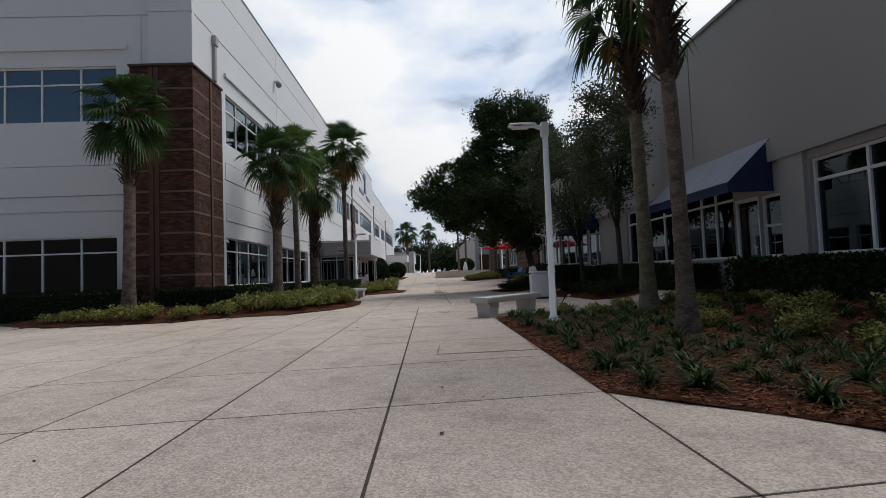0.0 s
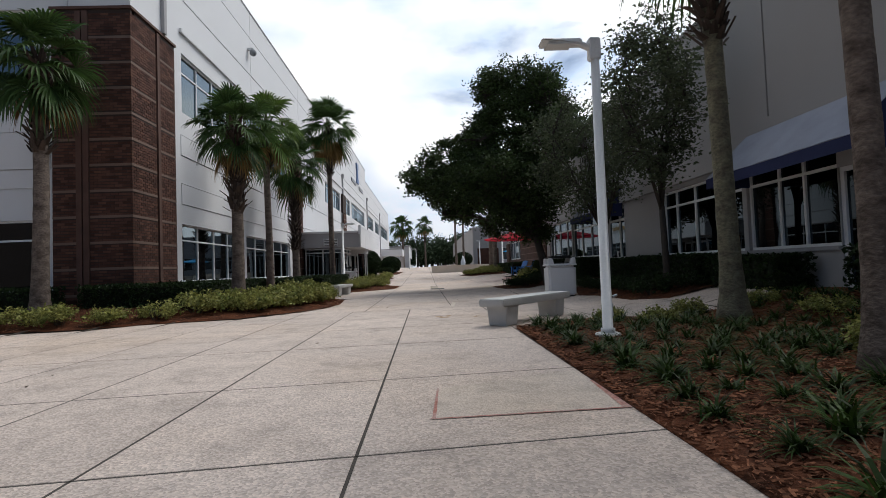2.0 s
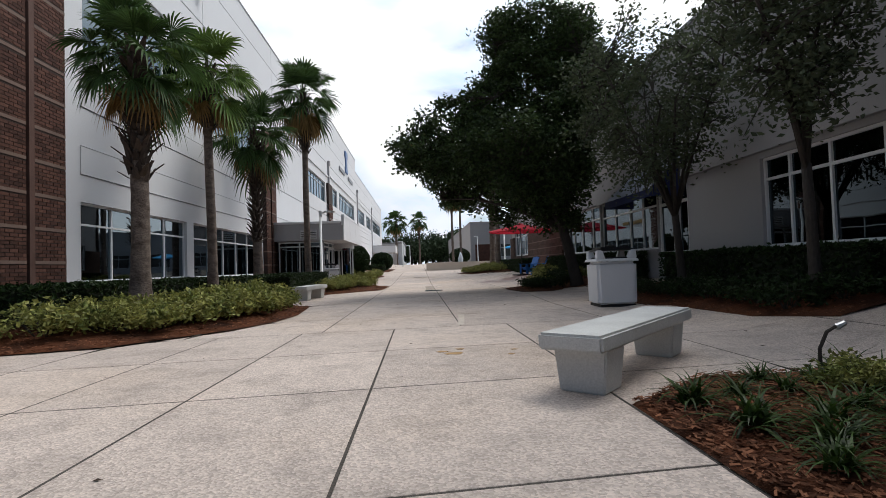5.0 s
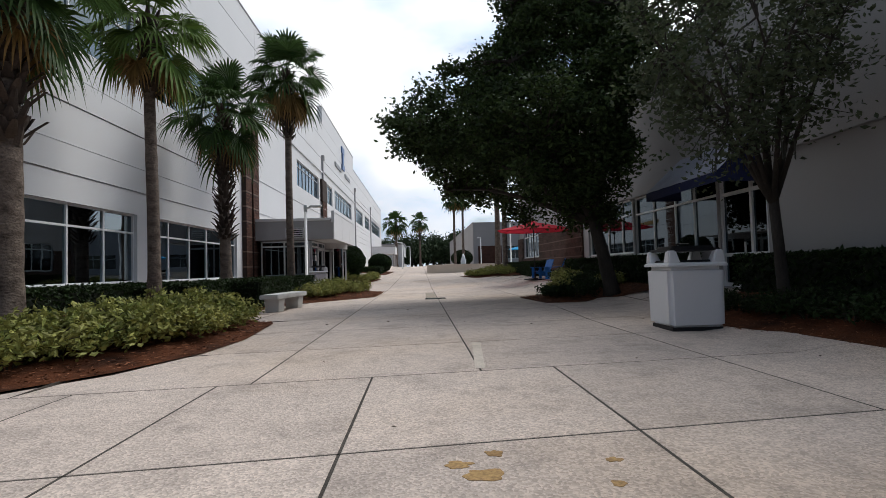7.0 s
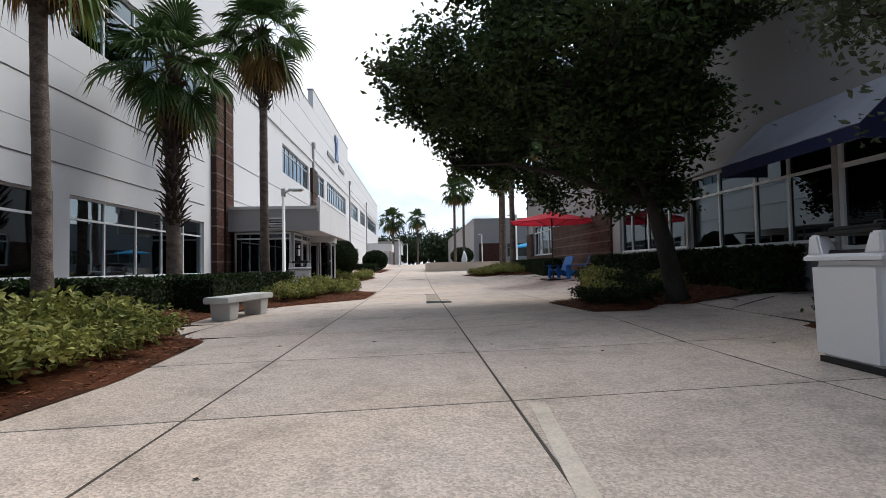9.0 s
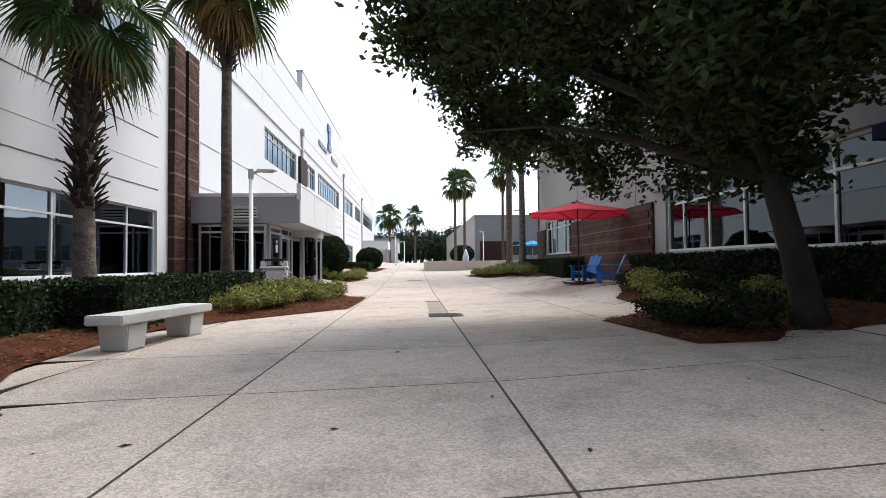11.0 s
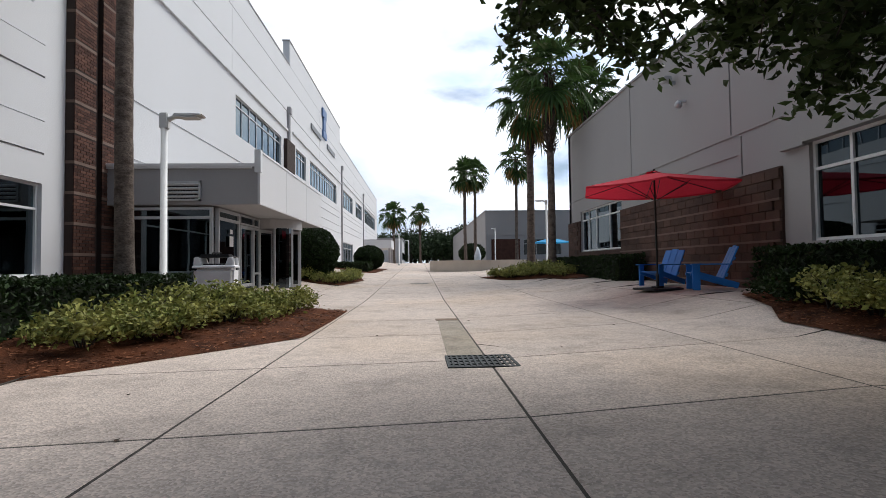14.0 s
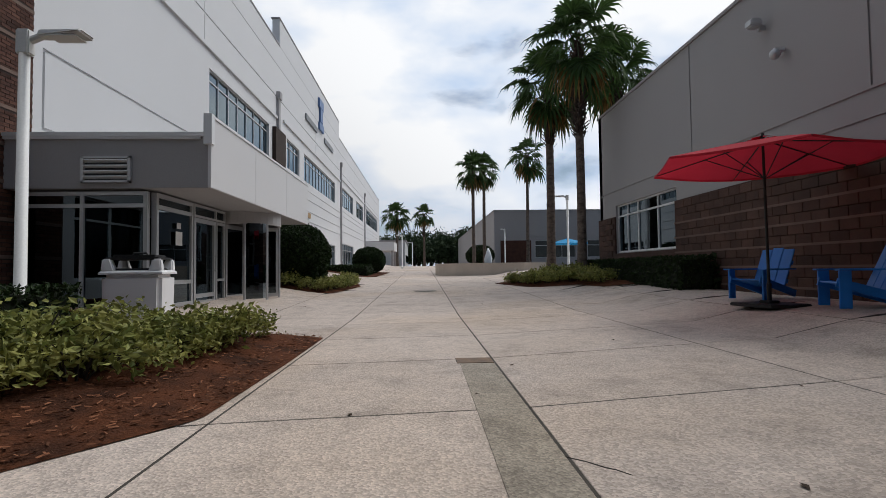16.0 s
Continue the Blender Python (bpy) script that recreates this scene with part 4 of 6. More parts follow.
box(blk, -0.035, 0.01, 0.0, 0.388, 0.0, 0.188)
for v in blk.verts:
    if v.co.x < 0:
        v.co.x += 0.008 * math.sin(v.co.y * 9)
bmesh.ops.bevel(blk, geom=[e for e in blk.edges if all(v.co.x < 0 for v in e.verts)], offset=0.008, segments=1, affect="EDGES")
bmesh.ops.recalc_face_normals(blk, faces=blk.faces)
blk_me = bpy.data.meshes.new("block")
blk.to_mesh(blk_me)
blk.free()
for r in range(13):
    z = 0.12 + r * 0.2
    y = 31.66 - (0.2 if r % 2 else 0)
    while y + 0.39 < 45.4:
        if y > 31.6 and not (y + 0.39 > 39.35 and y < 43.85 and z + 0.19 > 1.42):
            o = link("block", blk_me, M_BLOCK, base_core)
            o.location = (XR - 0.06, y, z)
        y += 0.4
for z in (0.5, 0.9, 1.3, 1.7, 2.1):
    part("band", boxes((XR - 0.105, XR - 0.05, 31.65, 39.38, z, z + 0.045)), M_BAND, base_core, "pale thin band")


def awning(y0, y1, zt, zb, out, label):
    """A sloping canvas awning with closed triangular ends and a valance."""
    a = thing("awning", label, "awning", (XR, (y0 + y1) / 2, zt))
    bm = bmesh.new()
    n = 10
    top = [bm.verts.new((XR - 0.02, y0 + (y1 - y0) * k / n, zt)) for k in range(n + 1)]
    bot = [bm.verts.new((XR - out, y0 + (y1 - y0) * k / n, zb + 0.012 * (k % 2))) for k in range(n + 1)]
    for k in range(n):
        bm.faces.new((top[k], top[k + 1], bot[k + 1], bot[k]))
    ob = part("canopy", bm, M_AWN, None, "pale blue-grey canvas slope")
    ob.modifiers.new("thick", "SOLIDIFY").thickness = 0.01
    under(ob, a)
    for y in (y0, y1):
        bm = bmesh.new()
        bm.faces.new([bm.verts.new(p) for p in ((XR - 0.02, y, zt), (XR - out, y, zb), (XR - out, y, zb - 0.2), (XR - 0.02, y, zb - 0.2))])
        ob = part("end_panel", bm, M_NAVY, None, "navy canvas end")
        ob.modifiers.new("thick", "SOLIDIFY").thickness = 0.01
        under(ob, a)
    under(part("valance", boxes((XR - out - 0.005, XR - out + 0.005, y0, y1, zb - 0.2, zb)), M_NAVY, None, "navy canvas valance"), a)


awning(9.95, 13.6, 3.5, 2.62, 0.95, "blue canvas awning with a pale slope over the shop door")
awning(20.5, 23.6, 3.6, 2.75, 0.95, "blue canvas awning with a pale slope over the second door")
for x, y, z, r in ((6.98, 35.6, 5.85, 0), (6.98, 35.07, 5.02, 1)):
    if r == 0:
        wl_ = thing("wall_light", "grey wall-mounted flood lamp on the stucco wall", "lamp", (x, y, z))
        under(part("housing", boxes((x - 0.34, x - 0.1, y - 0.12, y + 0.12, z - 0.06, z + 0.1), bevel=0.03), M_FRAMEG), wl_)
        under(part("bracket", boxes((x - 0.12, x, y - 0.04, y + 0.04, z - 0.12, z - 0.02)), M_FRAMEG), wl_)
    else:
        wl_ = thing("security_camera", "white dome camera on the stucco wall", "camera", (x, y, z))
        bm = bmesh.new()
        bmesh.ops.create_uvsphere(bm, u_segments=12, v_segments=8, radius=0.1)
        bmesh.ops.translate(bm, verts=bm.verts, vec=(x - 0.18, y, z))
        under(part("dome", bm, M_FRAMEG, None, "", True), wl_)
        under(part("bracket", boxes((x - 0.2, x, y - 0.03, y + 0.03, z + 0.06, z + 0.12)), M_FRAME), wl_)
oc = thing("security_camera", "small grey camera high on the white wall", "camera", (XL, 26.7, 11.4))
bm = bmesh.new()
bmesh.ops.create_uvsphere(bm, u_segments=12, v_segments=8, radius=0.16)
bmesh.ops.translate(bm, verts=bm.verts, vec=(XL + 0.24, 26.7, 11.3))
under(part("dome", bm, M_SIGNG, None, "", True), oc)
under(part("bracket", boxes((XL, XL + 0.28, 26.62, 26.78, 11.4, 11.5)), M_FRAMEG), oc)
# signs on the white building, as plain shapes
sg = thing("wall_sign", "blue and grey emblem with grey bars on the white wall", "sign", (XL, 64.5, 12))
under(part("emblem", boxes((XL, XL + 0.15, 64.0, 65.6, 11.6, 12.2), (XL, XL + 0.15, 64.3, 65.2, 12.25, 13.3), (XL, XL + 0.15, 63.9, 65.5, 13.3, 14.0), bevel=0.03), M_SIGNB), sg)
for ya, yb in ((59.7, 63.4), (66.2, 70.0)):
    under(part("lettering", boxes((XL, XL + 0.1, ya, yb, 11.1, 11.5), bevel=0.02), M_SIGNG, None, "unreadable grey letters as plain bars"), sg)
sg2 = thing("wall_sign", "bronze lettering too small to read on the white wall", "sign", (XL, 57, 4.6))
for ya, yb in ((56.2, 59.0), (59.3, 61.0)):
    under(part("lettering", boxes((XL, XL + 0.1, ya, yb, 4.5, 4.85), bevel=0.02), M_SIGNO, None, "bronze letters as plain bars"), sg2)

# ---- unseen wall added behind the walker: darkens window reflections and southern light ----
bw = thing("rear_dark_screen", "unseen plain dark brown wall added behind the walk to darken window reflections", "building", (0, -30, 0))
under(part("wall", boxes((-95, 40, -34, -30, -0.1, 9.0)), M_MORTAR), bw)
under(part("roof", boxes((-95.2, 40.2, -34.2, -29.8, 9.0, 9.2)), M_GREYD), bw)

# ---- far buildings ----
fb = thing("far_building", "distant low grey building with dark shop windows", "building", (24, 92, 1))
fs_ = lambda u, v, d: (u, 75 + d, v)
fwins = [(11.0 + 5.2 * k, 15.0 + 5.2 * k, 1.9, 3.6) for k in range(5)]
under(relief("wall", fs_, 7.3, 45, 0.8, 6.5, [(*w, None) for w in fwins] + [(7.3, 45, 3.9, 4.0, 0.05)], 0.3, M_GREY), fb)
for w in fwins:
    under(window(None, fs_, *w, spaced(w[0], w[1], 3), [3.1], M_FRAMEG, M_GLASSD), fb)
under(part("side_wall", boxes((7.0, 7.3, 75, 125, 0.8, 6.5), (7.3, 45, 124.7, 125, 0.8, 6.5), (44.7, 45, 75.3, 124.7, 0.8, 6.5), (7.3, 44.7, 81, 81.2, 0.8, 6.3)), M_GREY), fb)
under(part("roof", boxes((6.95, 45.05, 74.95, 125, 6.5, 6.62)), M_GREYD), fb)
under(part("brick_base", boxes((7.6, 10.6, 74.93, 75, 0.8, 3.6)), M_BRICK, None, "brown brick base"), fb)
fl = thing("far_building", "distant pale low building beside the walk", "building", (-6, 135, 1.3))
under(part("wall", boxes((-16, -3.5, 128, 150, 1, 6.5)), M_WHITE), fl)
under(part("roof", boxes((-16.2, -3.3, 127.8, 150.2, 6.5, 6.8)), M_GREYD), fl)
under(part("window_band", boxes((-3.52, -3.44, 130, 148, 2.2, 3.8)), M_GLASSD), fl)


# ---- foliage helpers ----
def leaf_cloud(points, size, rng, verts, faces, flat=0.0, long=1.6):
    """Adds one folded four-cornered leaf at each point."""
    for p in points:
        d = Vector((rng.gauss(0, 1), rng.gauss(0, 1), rng.gauss(0, 1) * (1 - flat))).normalized()
        q = d.cross(Vector((rng.gauss(0, 1), rng.gauss(0, 1), rng.gauss(0, 1)))).normalized()
        s = size * rng.uniform(0.65, 1.35)
        n = d.cross(q) * s * 0.16
        k = len(verts)
        P = Vector(p)
        verts.extend((P - d * s * long / 2, P + q * s * 0.42 + n, P + d * s * long / 2, P - q * s * 0.42 + n))
        faces.append((k, k + 1, k + 2))
        faces.append((k, k + 2, k + 3))


def fan_leaf(verts, faces, origin, aim, droop, size, petiole, rng, segs=24):
    """A palm fan: stalk plus pleated blades spread in a wide fan, tips drooping."""
    o = Vector(origin)
    f = Vector(aim).normalized()
    side = f.cross(Vector((0, 0, 1)))
    side = side.normalized() if side.length > 0.05 else Vector((1, 0, 0))
    up = side.cross(f).normalized()
    roll = rng.uniform(-0.5, 0.5)
    side, up = side * math.cos(roll) + up * math.sin(roll), up * math.cos(roll) - side * math.sin(roll)
    mid = o + f * petiole * 0.55 + Vector((0, 0, 0.05 * petiole))
    hub = o + f * petiole - Vector((0, 0, droop * 0.25 * petiole))
    w = 0.016
    k = len(verts)
    for p in (o, mid, hub):
        verts.extend((p - side * w, p + side * w, p + up * w))
    for a in (k, k + 3):
        faces.extend(((a, a + 1, a + 4, a + 3), (a + 1, a + 2, a + 5, a + 4), (a + 2, a, a + 3, a + 5)))
    g = (hub - mid).normalized()
    span = radians(rng.uniform(105, 135))
    for i in range(segs):
        a = -span + 2 * span * (i + 0.5) / segs
        L = size * (0.72 + 0.28 * math.cos(a * 0.7)) * rng.uniform(0.88, 1.08)
        d = (g * math.cos(a) + side * math.sin(a)).normalized()
        cup = up * (0.3 * abs(math.sin(a)))
        d = (d + cup).normalized()
        c = up.cross(d).normalized()
        wd = size * 0.9 / segs * (1.35 - abs(a) * 0.12)
        p1 = hub + d * L * 0.5
        p2 = hub + d * L * 0.8 - Vector((0, 0, droop * 0.16 * L + 0.02 * L))
        p3 = hub + d * L * 0.98 - Vector((0, 0, droop * 0.46 * L + 0.12 * L * rng.random()))
        k = len(verts)
        fold = up * wd * 0.6
        verts.extend((hub, p1 - c * wd + fold, p1 - fold * 0.4, p1 + c * wd + fold, p2 - c * wd * 0.55, p2 + c * wd * 0.55, p3))
        faces.extend(((k, k + 1, k + 2), (k, k + 2, k + 3), (k + 1, k + 4, k + 2), (k + 2, k + 4, k + 5), (k + 2, k + 5, k + 3), (k + 4, k + 6, k + 5)))


def palm(x, y, boots_z, crown_z, reach, r0, seed, label, trunk_mat=M_PALMT, green=M_FROND, n=34, dead=0, lean=(0, 0), group="palms along the walk", segs=24, bulge=1.35):
    """A fan palm: ringed tapering trunk, old leaf bases, a ball of fans, and dead fans hanging below."""
    rng = random.Random(seed)
    z0 = gz(x, y) + 0.02
    t = thing("palm_tree", label, "palm tree", (x, y, z0), group)
    H = crown_z - z0
    bm = bmesh.new()
    pts, rad = [], []
    m = max(14, int(H / 0.22))
    for i in range(m + 1):
        s = i / m
        pts.append((lean[0] * s * s + 0.02 * math.sin(s * 5 + seed), lean[1] * s * s + 0.02 * math.cos(s * 4 + seed), H * s - 0.06))
        flare = 1 + (bulge - 1 + 0.25) * math.exp(-s * H / 0.35)
        rad.append(r0 * flare * (1 - 0.22 * s) * (1 + 0.035 * (i % 2) + rng.uniform(-0.02, 0.02)))
    tube(bm, pts, rad, 12)
    part("trunk", bm, trunk_mat, t, "", True)
    verts, faces = [], []
    hb = boots_z - z0
    nb = int((H - hb) * 58) + 8
    for i in range(nb):
        s = i / nb
        z = hb + (H - hb) * s
        u = min(1, max(0, z / H))
        cx, cy = lean[0] * u * u, lean[1] * u * u
        a = i * 2.4 + rng.uniform(-0.2, 0.2)
        r = r0 * (1.0 - 0.22 * u) + 0.03
        out, L = rng.uniform(0.04, 0.24), rng.uniform(0.12, 0.3)
        ca, sa = math.cos(a), math.sin(a)
        w = 0.066
        k = len(verts)
        for rr, zz, ww in ((r - 0.02, z, w), (r + out * 0.5, z + L * 0.55, w * 0.8), (r + out, z + L, w * 0.4)):
            verts.append((cx + ca * rr - sa * ww, cy + sa * rr + ca * ww, zz))
            verts.append((cx + ca * rr + sa * ww, cy + sa * rr - ca * ww, zz))
            verts.append((cx + ca * (rr + 0.03), cy + sa * (rr + 0.03), zz))
        for b in (k, k + 3):
            faces.extend(((b, b + 2, b + 5, b + 3), (b + 2, b + 1, b + 4, b + 5), (b + 1, b, b + 3, b + 4)))
    bo = pydata("boot_fibre", verts, faces, M_BOOT, t, "ragged brown cut leaf bases")
    tagged(bo, kind="stuff")
    top = Vector((lean[0], lean[1], H - 0.05))
    verts, faces = [], []
    n = int(n * 0.8)
    for i in range(n):
        s = (i + 0.5) / n
        el = radians(86 - 136 * s ** 0.95 + rng.uniform(-16, 16))
        a = i * 2.39996 + rng.uniform(-0.25, 0.25)
        aim = (math.cos(a) * math.cos(el), math.sin(a) * math.cos(el), math.sin(el))
        fan_leaf(verts, faces, top + Vector((0, 0, rng.uniform(-0.15, 0.1))), aim, 0.3 + 0.8 * s, reach * rng.uniform(0.44, 0.6), reach * rng.uniform(0.4, 0.66), rng, segs)
    pydata("crown", verts, faces, green, t, "stiff green fan leaves with split tips")
    if dead:
        verts, faces = [], []
        for i in range(dead):
            a = i * 2.39996 + 1.0
            el = radians(rng.uniform(-72, -38))
            aim = (math.cos(a) * math.cos(el), math.sin(a) * math.cos(el), math.sin(el))
            fan_leaf(verts, faces, top - Vector((0, 0, 0.25)), aim, 1.2, reach * 0.42, reach * 0.4, rng, segs)
        pydata("dead_fronds", verts, faces, M_DEAD, t, "withered yellow-brown hanging fans")
    return t


palm(-8.68, 15.04, 3.9, 6.15, 1.36, 0.17, 11, "sturdy fan palm with a full dark crown beside the brick pier", n=42, dead=3)
palm(-5.12, 17.44, 2.7, 5.15, 1.26, 0.165, 12, "fan palm with a bushy bright green crown and shaggy bark", green=M_FROND, n=38, dead=5)
palm(-5.62, 21.99, 4.9, 6.5, 1.45, 0.13, 13, "slender fan palm with yellow-green fronds", green=M_FROND2, n=34, dead=6, lean=(0.0, -0.1))
palm(-5.82, 26.63, 2.0, 6.05, 1.66, 0.17, 14, "short fan palm with dark shaggy leaf bases", n=38, dead=4)
palm(-4.99, 31.25, 6.3, 9.05, 1.85, 0.15, 15, "tall fan palm with withered brown lower fronds", n=38, dead=12, lean=(-0.05, 0))
palm(4.56, 10.47, 4.15, 6.8, 1.55, 0.145, 16, "tall fan palm with a mossy green trunk", M_PALMM, n=34, dead=2, lean=(-0.2, 0.0), bulge=1.7)
palm(3.53, 6.89, 3.6, 6.75, 1.6, 0.108, 17, "fan palm with a rough grey trunk rising from tufted groundcover", n=34, dead=1, lean=(-0.35, 0.0), bulge=1.8)
palm(6.3, 50.4, 6.9, 10.1, 2.25, 0.22, 18, "tall fan palm beyond the brown block corner", n=40, dead=8, group="far palms", segs=16)
palm(5.75, 43.9, 5.7, 9.3, 1.95, 0.17, 19, "tall fan palm with dark shaggy bark by the block corner", n=38, dead=6, group="far palms", segs=16)
palm(8.6, 47.6, 7.2, 9.6, 2.05, 0.3, 20, "thick fan palm behind the low building", n=36, dead=3, group="far palms", segs=16)
palm(3.9, 64.4, 7.0, 8.6, 1.6, 0.14, 21, "distant slender fan palm by the fountain", n=30, dead=6, group="far palms", segs=12)
palm(5.0, 66.6, 7.2, 9.1, 1.6, 0.14, 22, "distant slender fan palm by the fountain", n=30, dead=6, group="far palms", segs=12)
palm(9.9, 73.0, 9.0, 11.5, 2.1, 0.16, 23, "distant tall fan palm before the grey building", n=30, dead=6, group="far palms", segs=12)
palm(-5.0, 125.0, 9.0, 11.5, 3.3, 0.3, 24, "distant fan palm at the end of the walk", n=30, dead=5, group="far palms", segs=12)
palm(0.3, 125.0, 7.0, 11.5, 2.6, 0.22, 25, "distant fan palm at the end of the walk", n=28, dead=5, group="far palms", segs=12)


# ---- broadleaf trees ----
def broadleaf(x, y, seed, trunk_top, r0, crown, clumps, per, leaf, lean, label, leafmat, spread=0.38, limbs=6, zmin=2.0, sparse=0.0, group="", hole=0.25, profile=None):
    """A tapered trunk that forks into limbs; twigs lead to uneven clumps of single leaves with gaps between."""
    rng = random.Random(seed)
    z0 = gz(x, y) + 0.02
    t = thing("tree", label, "tree", (x, y, z0), group)
    (cx, cy, cz), (rx, ry, rz) = crown
    cx, cy, cz = cx - x, cy - y, cz - z0
    bm = bmesh.new()
    fork = Vector((lean[0], lean[1], trunk_top - z0))
    tube(bm, [(0, 0, -0.1), (lean[0] * 0.1, lean[1] * 0.1, 0.25), (lean[0] * 0.45, lean[1] * 0.45, fork.z * 0.5), fork], [r0 * 1.5, r0 * 1.1, r0 * 0.95, r0 * 0.85], 12)
    part("trunk", bm, M_BARK, t, "", True)
    ends = []
    for i in range(limbs):
        a = i * math.tau / limbs + rng.uniform(-0.3, 0.3)
        el = rng.uniform(0.25, 1.25)
        tip = Vector((cx + rx * 0.72 * math.cos(a) * math.cos(el), cy + ry * 0.72 * math.sin(a) * math.cos(el), cz + rz * 0.75 * math.sin(el) - rz * 0.15))
        if profile:
            tz = 3.0 + 5.4 * i / limbs
            mx, mr = profile(tz)
            tip = Vector((mx - x + 0.7 * mr * math.cos(i * 2.4), cy + 0.7 * mr * (math.sin(i * 2.4) - 0.25 * math.cos(i * 2.4)), tz - z0))
        m1 = fork.lerp(tip, 0.35) + Vector((rng.uniform(-0.2, 0.2), rng.uniform(-0.2, 0.2), 0.25))
        m2 = fork.lerp(tip, 0.7) + Vector((rng.uniform(-0.3, 0.3), rng.uniform(-0.3, 0.3), 0.2))
        lb = bmesh.new()
        tube(lb, [fork - Vector((0, 0, 0.12)), m1, m2, tip], [r0 * 0.55, r0 * 0.38, r0 * 0.22, r0 * 0.06], 7)
        part("limb", lb, M_BARK, t, "", True)
        ends += [m1, m2, tip, m1.lerp(m2, 0.5), m2.lerp(tip, 0.5)]
    tw = bmesh.new()
    verts, faces = [], []
    made = 0
    while made < clumps:
        d = Vector((rng.gauss(0, 1), rng.gauss(0, 1), rng.gauss(0, 1))).normalized()
        r = rng.uniform(hole, 1.0) ** 0.55
        lump = 0.8 + 0.34 * noise.noise(d * 1.9 + Vector((seed, 0, 0)))
        p = Vector((cx + d.x * rx * r * lump, cy + d.y * ry * r * lump, cz + d.z * rz * r * lump))
        if profile:
            zz = 1.95 + 7.5 * rng.random() ** 1.25
            if rng.random() > (profile(zz)[1] / 3.92) ** 1.6:
                continue
            mx, mr = profile(zz)
            a = rng.uniform(0, math.tau)
            lump = 0.86 + 0.42 * noise.noise((math.cos(a) * 1.5, math.sin(a) * 1.5 + seed, zz * 0.75))
            q = mr * lump * rng.uniform(0.2, 1.0) ** 0.5
            p = Vector((mx - x + q * math.cos(a), cy + q * (math.sin(a) - 0.25 * math.cos(a)), zz - z0 + 0.25 * noise.noise((a * 2, zz, seed))))
        if p.z + z0 < zmin + 0.5 * rng.random() - (0.35 if p.x > -0.8 else 0) + (0.52 * max(0.0, -1.8 - p.x) if profile else 0) or p.x + x > 6.75 and p.z + z0 < 7:
            continue
        if sparse and noise.noise((p.x * 1.1, p.y * 1.1, p.z * 1.1 + seed)) < sparse - 0.5:
            made += 1
            continue
        near = min(ends, key=lambda e: (e - p).length)
        q = near.lerp(p, 0.5) + Vector((rng.uniform(-0.12, 0.12), rng.uniform(-0.12, 0.12), 0.08))
        tube(tw, [near, q, p], [0.02, 0.012, 0.005], 4, False)
        s = spread * rng.uniform(0.6, 1.35)
        g = lambda w: max(-1.7 * w, min(1.7 * w, rng.gauss(0, w)))
        pts = []
        for _ in range(int(per * rng.uniform(0.5, 1.4))):
            along_twig = q.lerp(p, rng.uniform(0.2, 1.15))
            pts.append((along_twig.x + g(s), along_twig.y + g(s), along_twig.z + g(s * 0.6)))
        leaf_cloud(pts, leaf, rng, verts, faces, 0.35)
        made += 1
    tagged(part("brushwood", tw, M_BARK, t, "fine bare twigs"), kind="stuff")
    tagged(pydata("crown", verts, faces, leafmat, t, "dense crown of small leaves with gaps of sky"), kind="stuff")
    return t


def oak_profile(z):
    """The oak's middle and half width at a height: the boughs reach out over the walk, the top draws in towards the trunk."""
    if z < 4.6:
        return 2.75, 2.7 + 0.47 * (z - 2.0)
    return 2.75 + 1.5 * min(1.0, (z - 4.6) / 2.4), max(0.35, 3.92 - 0.42 * (z - 4.6) - 0.05 * max(0, z - 8) ** 2)


broadleaf(5.0, 23.45, 31, 2.15, 0.17, ((2.35, 24.5, 4.6), (3.7, 4.6, 4.9)), 1380, 105, 0.08, (-0.4, 0.1), "large spreading oak with dark leaves and a forked dark trunk", M_LEAF, 0.19, 13, 2.15, 0.2, profile=oak_profile)
broadleaf(5.57, 14.54, 32, 2.2, 0.075, ((5.25, 14.4, 4.6), (1.3, 1.7, 2.6)), 300, 46, 0.06, (-0.05, 0.0), "thin young tree with sparse pale leaves by the shop windows", M_LEAF2, 0.19, 8, 2.2, 0.25, "thin trees by the low building")
th = broadleaf(5.54, 18.07, 33, 1.9, 0.08, ((5.0, 18.0, 4.1), (2.1, 2.1, 2.5)), 360, 46, 0.06, (-0.1, 0.0), "thin wiry tree with sparse leaves and grey hanging moss", M_LEAF2, 0.2, 10, 1.9, 0.36, "thin trees by the low building")
rng = random.Random(5)
verts, faces = [], []
for i in range(130):
    a, r = rng.uniform(0, math.tau), rng.uniform(0.1, 0.75)
    px, py, pz = -0.4 + r * math.cos(a), r * math.sin(a), rng.uniform(2.3, 3.9)
    L = rng.uniform(0.08, 0.3)
    k = len(verts)
    verts += [(px - 0.012, py, pz), (px + 0.012, py, pz), (px + 0.02, py + 0.02, pz - L), (px - 0.01, py + 0.01, pz - L * 0.9)]
    faces.append((k, k + 1, k + 2, k + 3))
tagged(pydata("moss", verts, faces, M_MOSS, th, "grey strands of hanging moss"), kind="stuff")


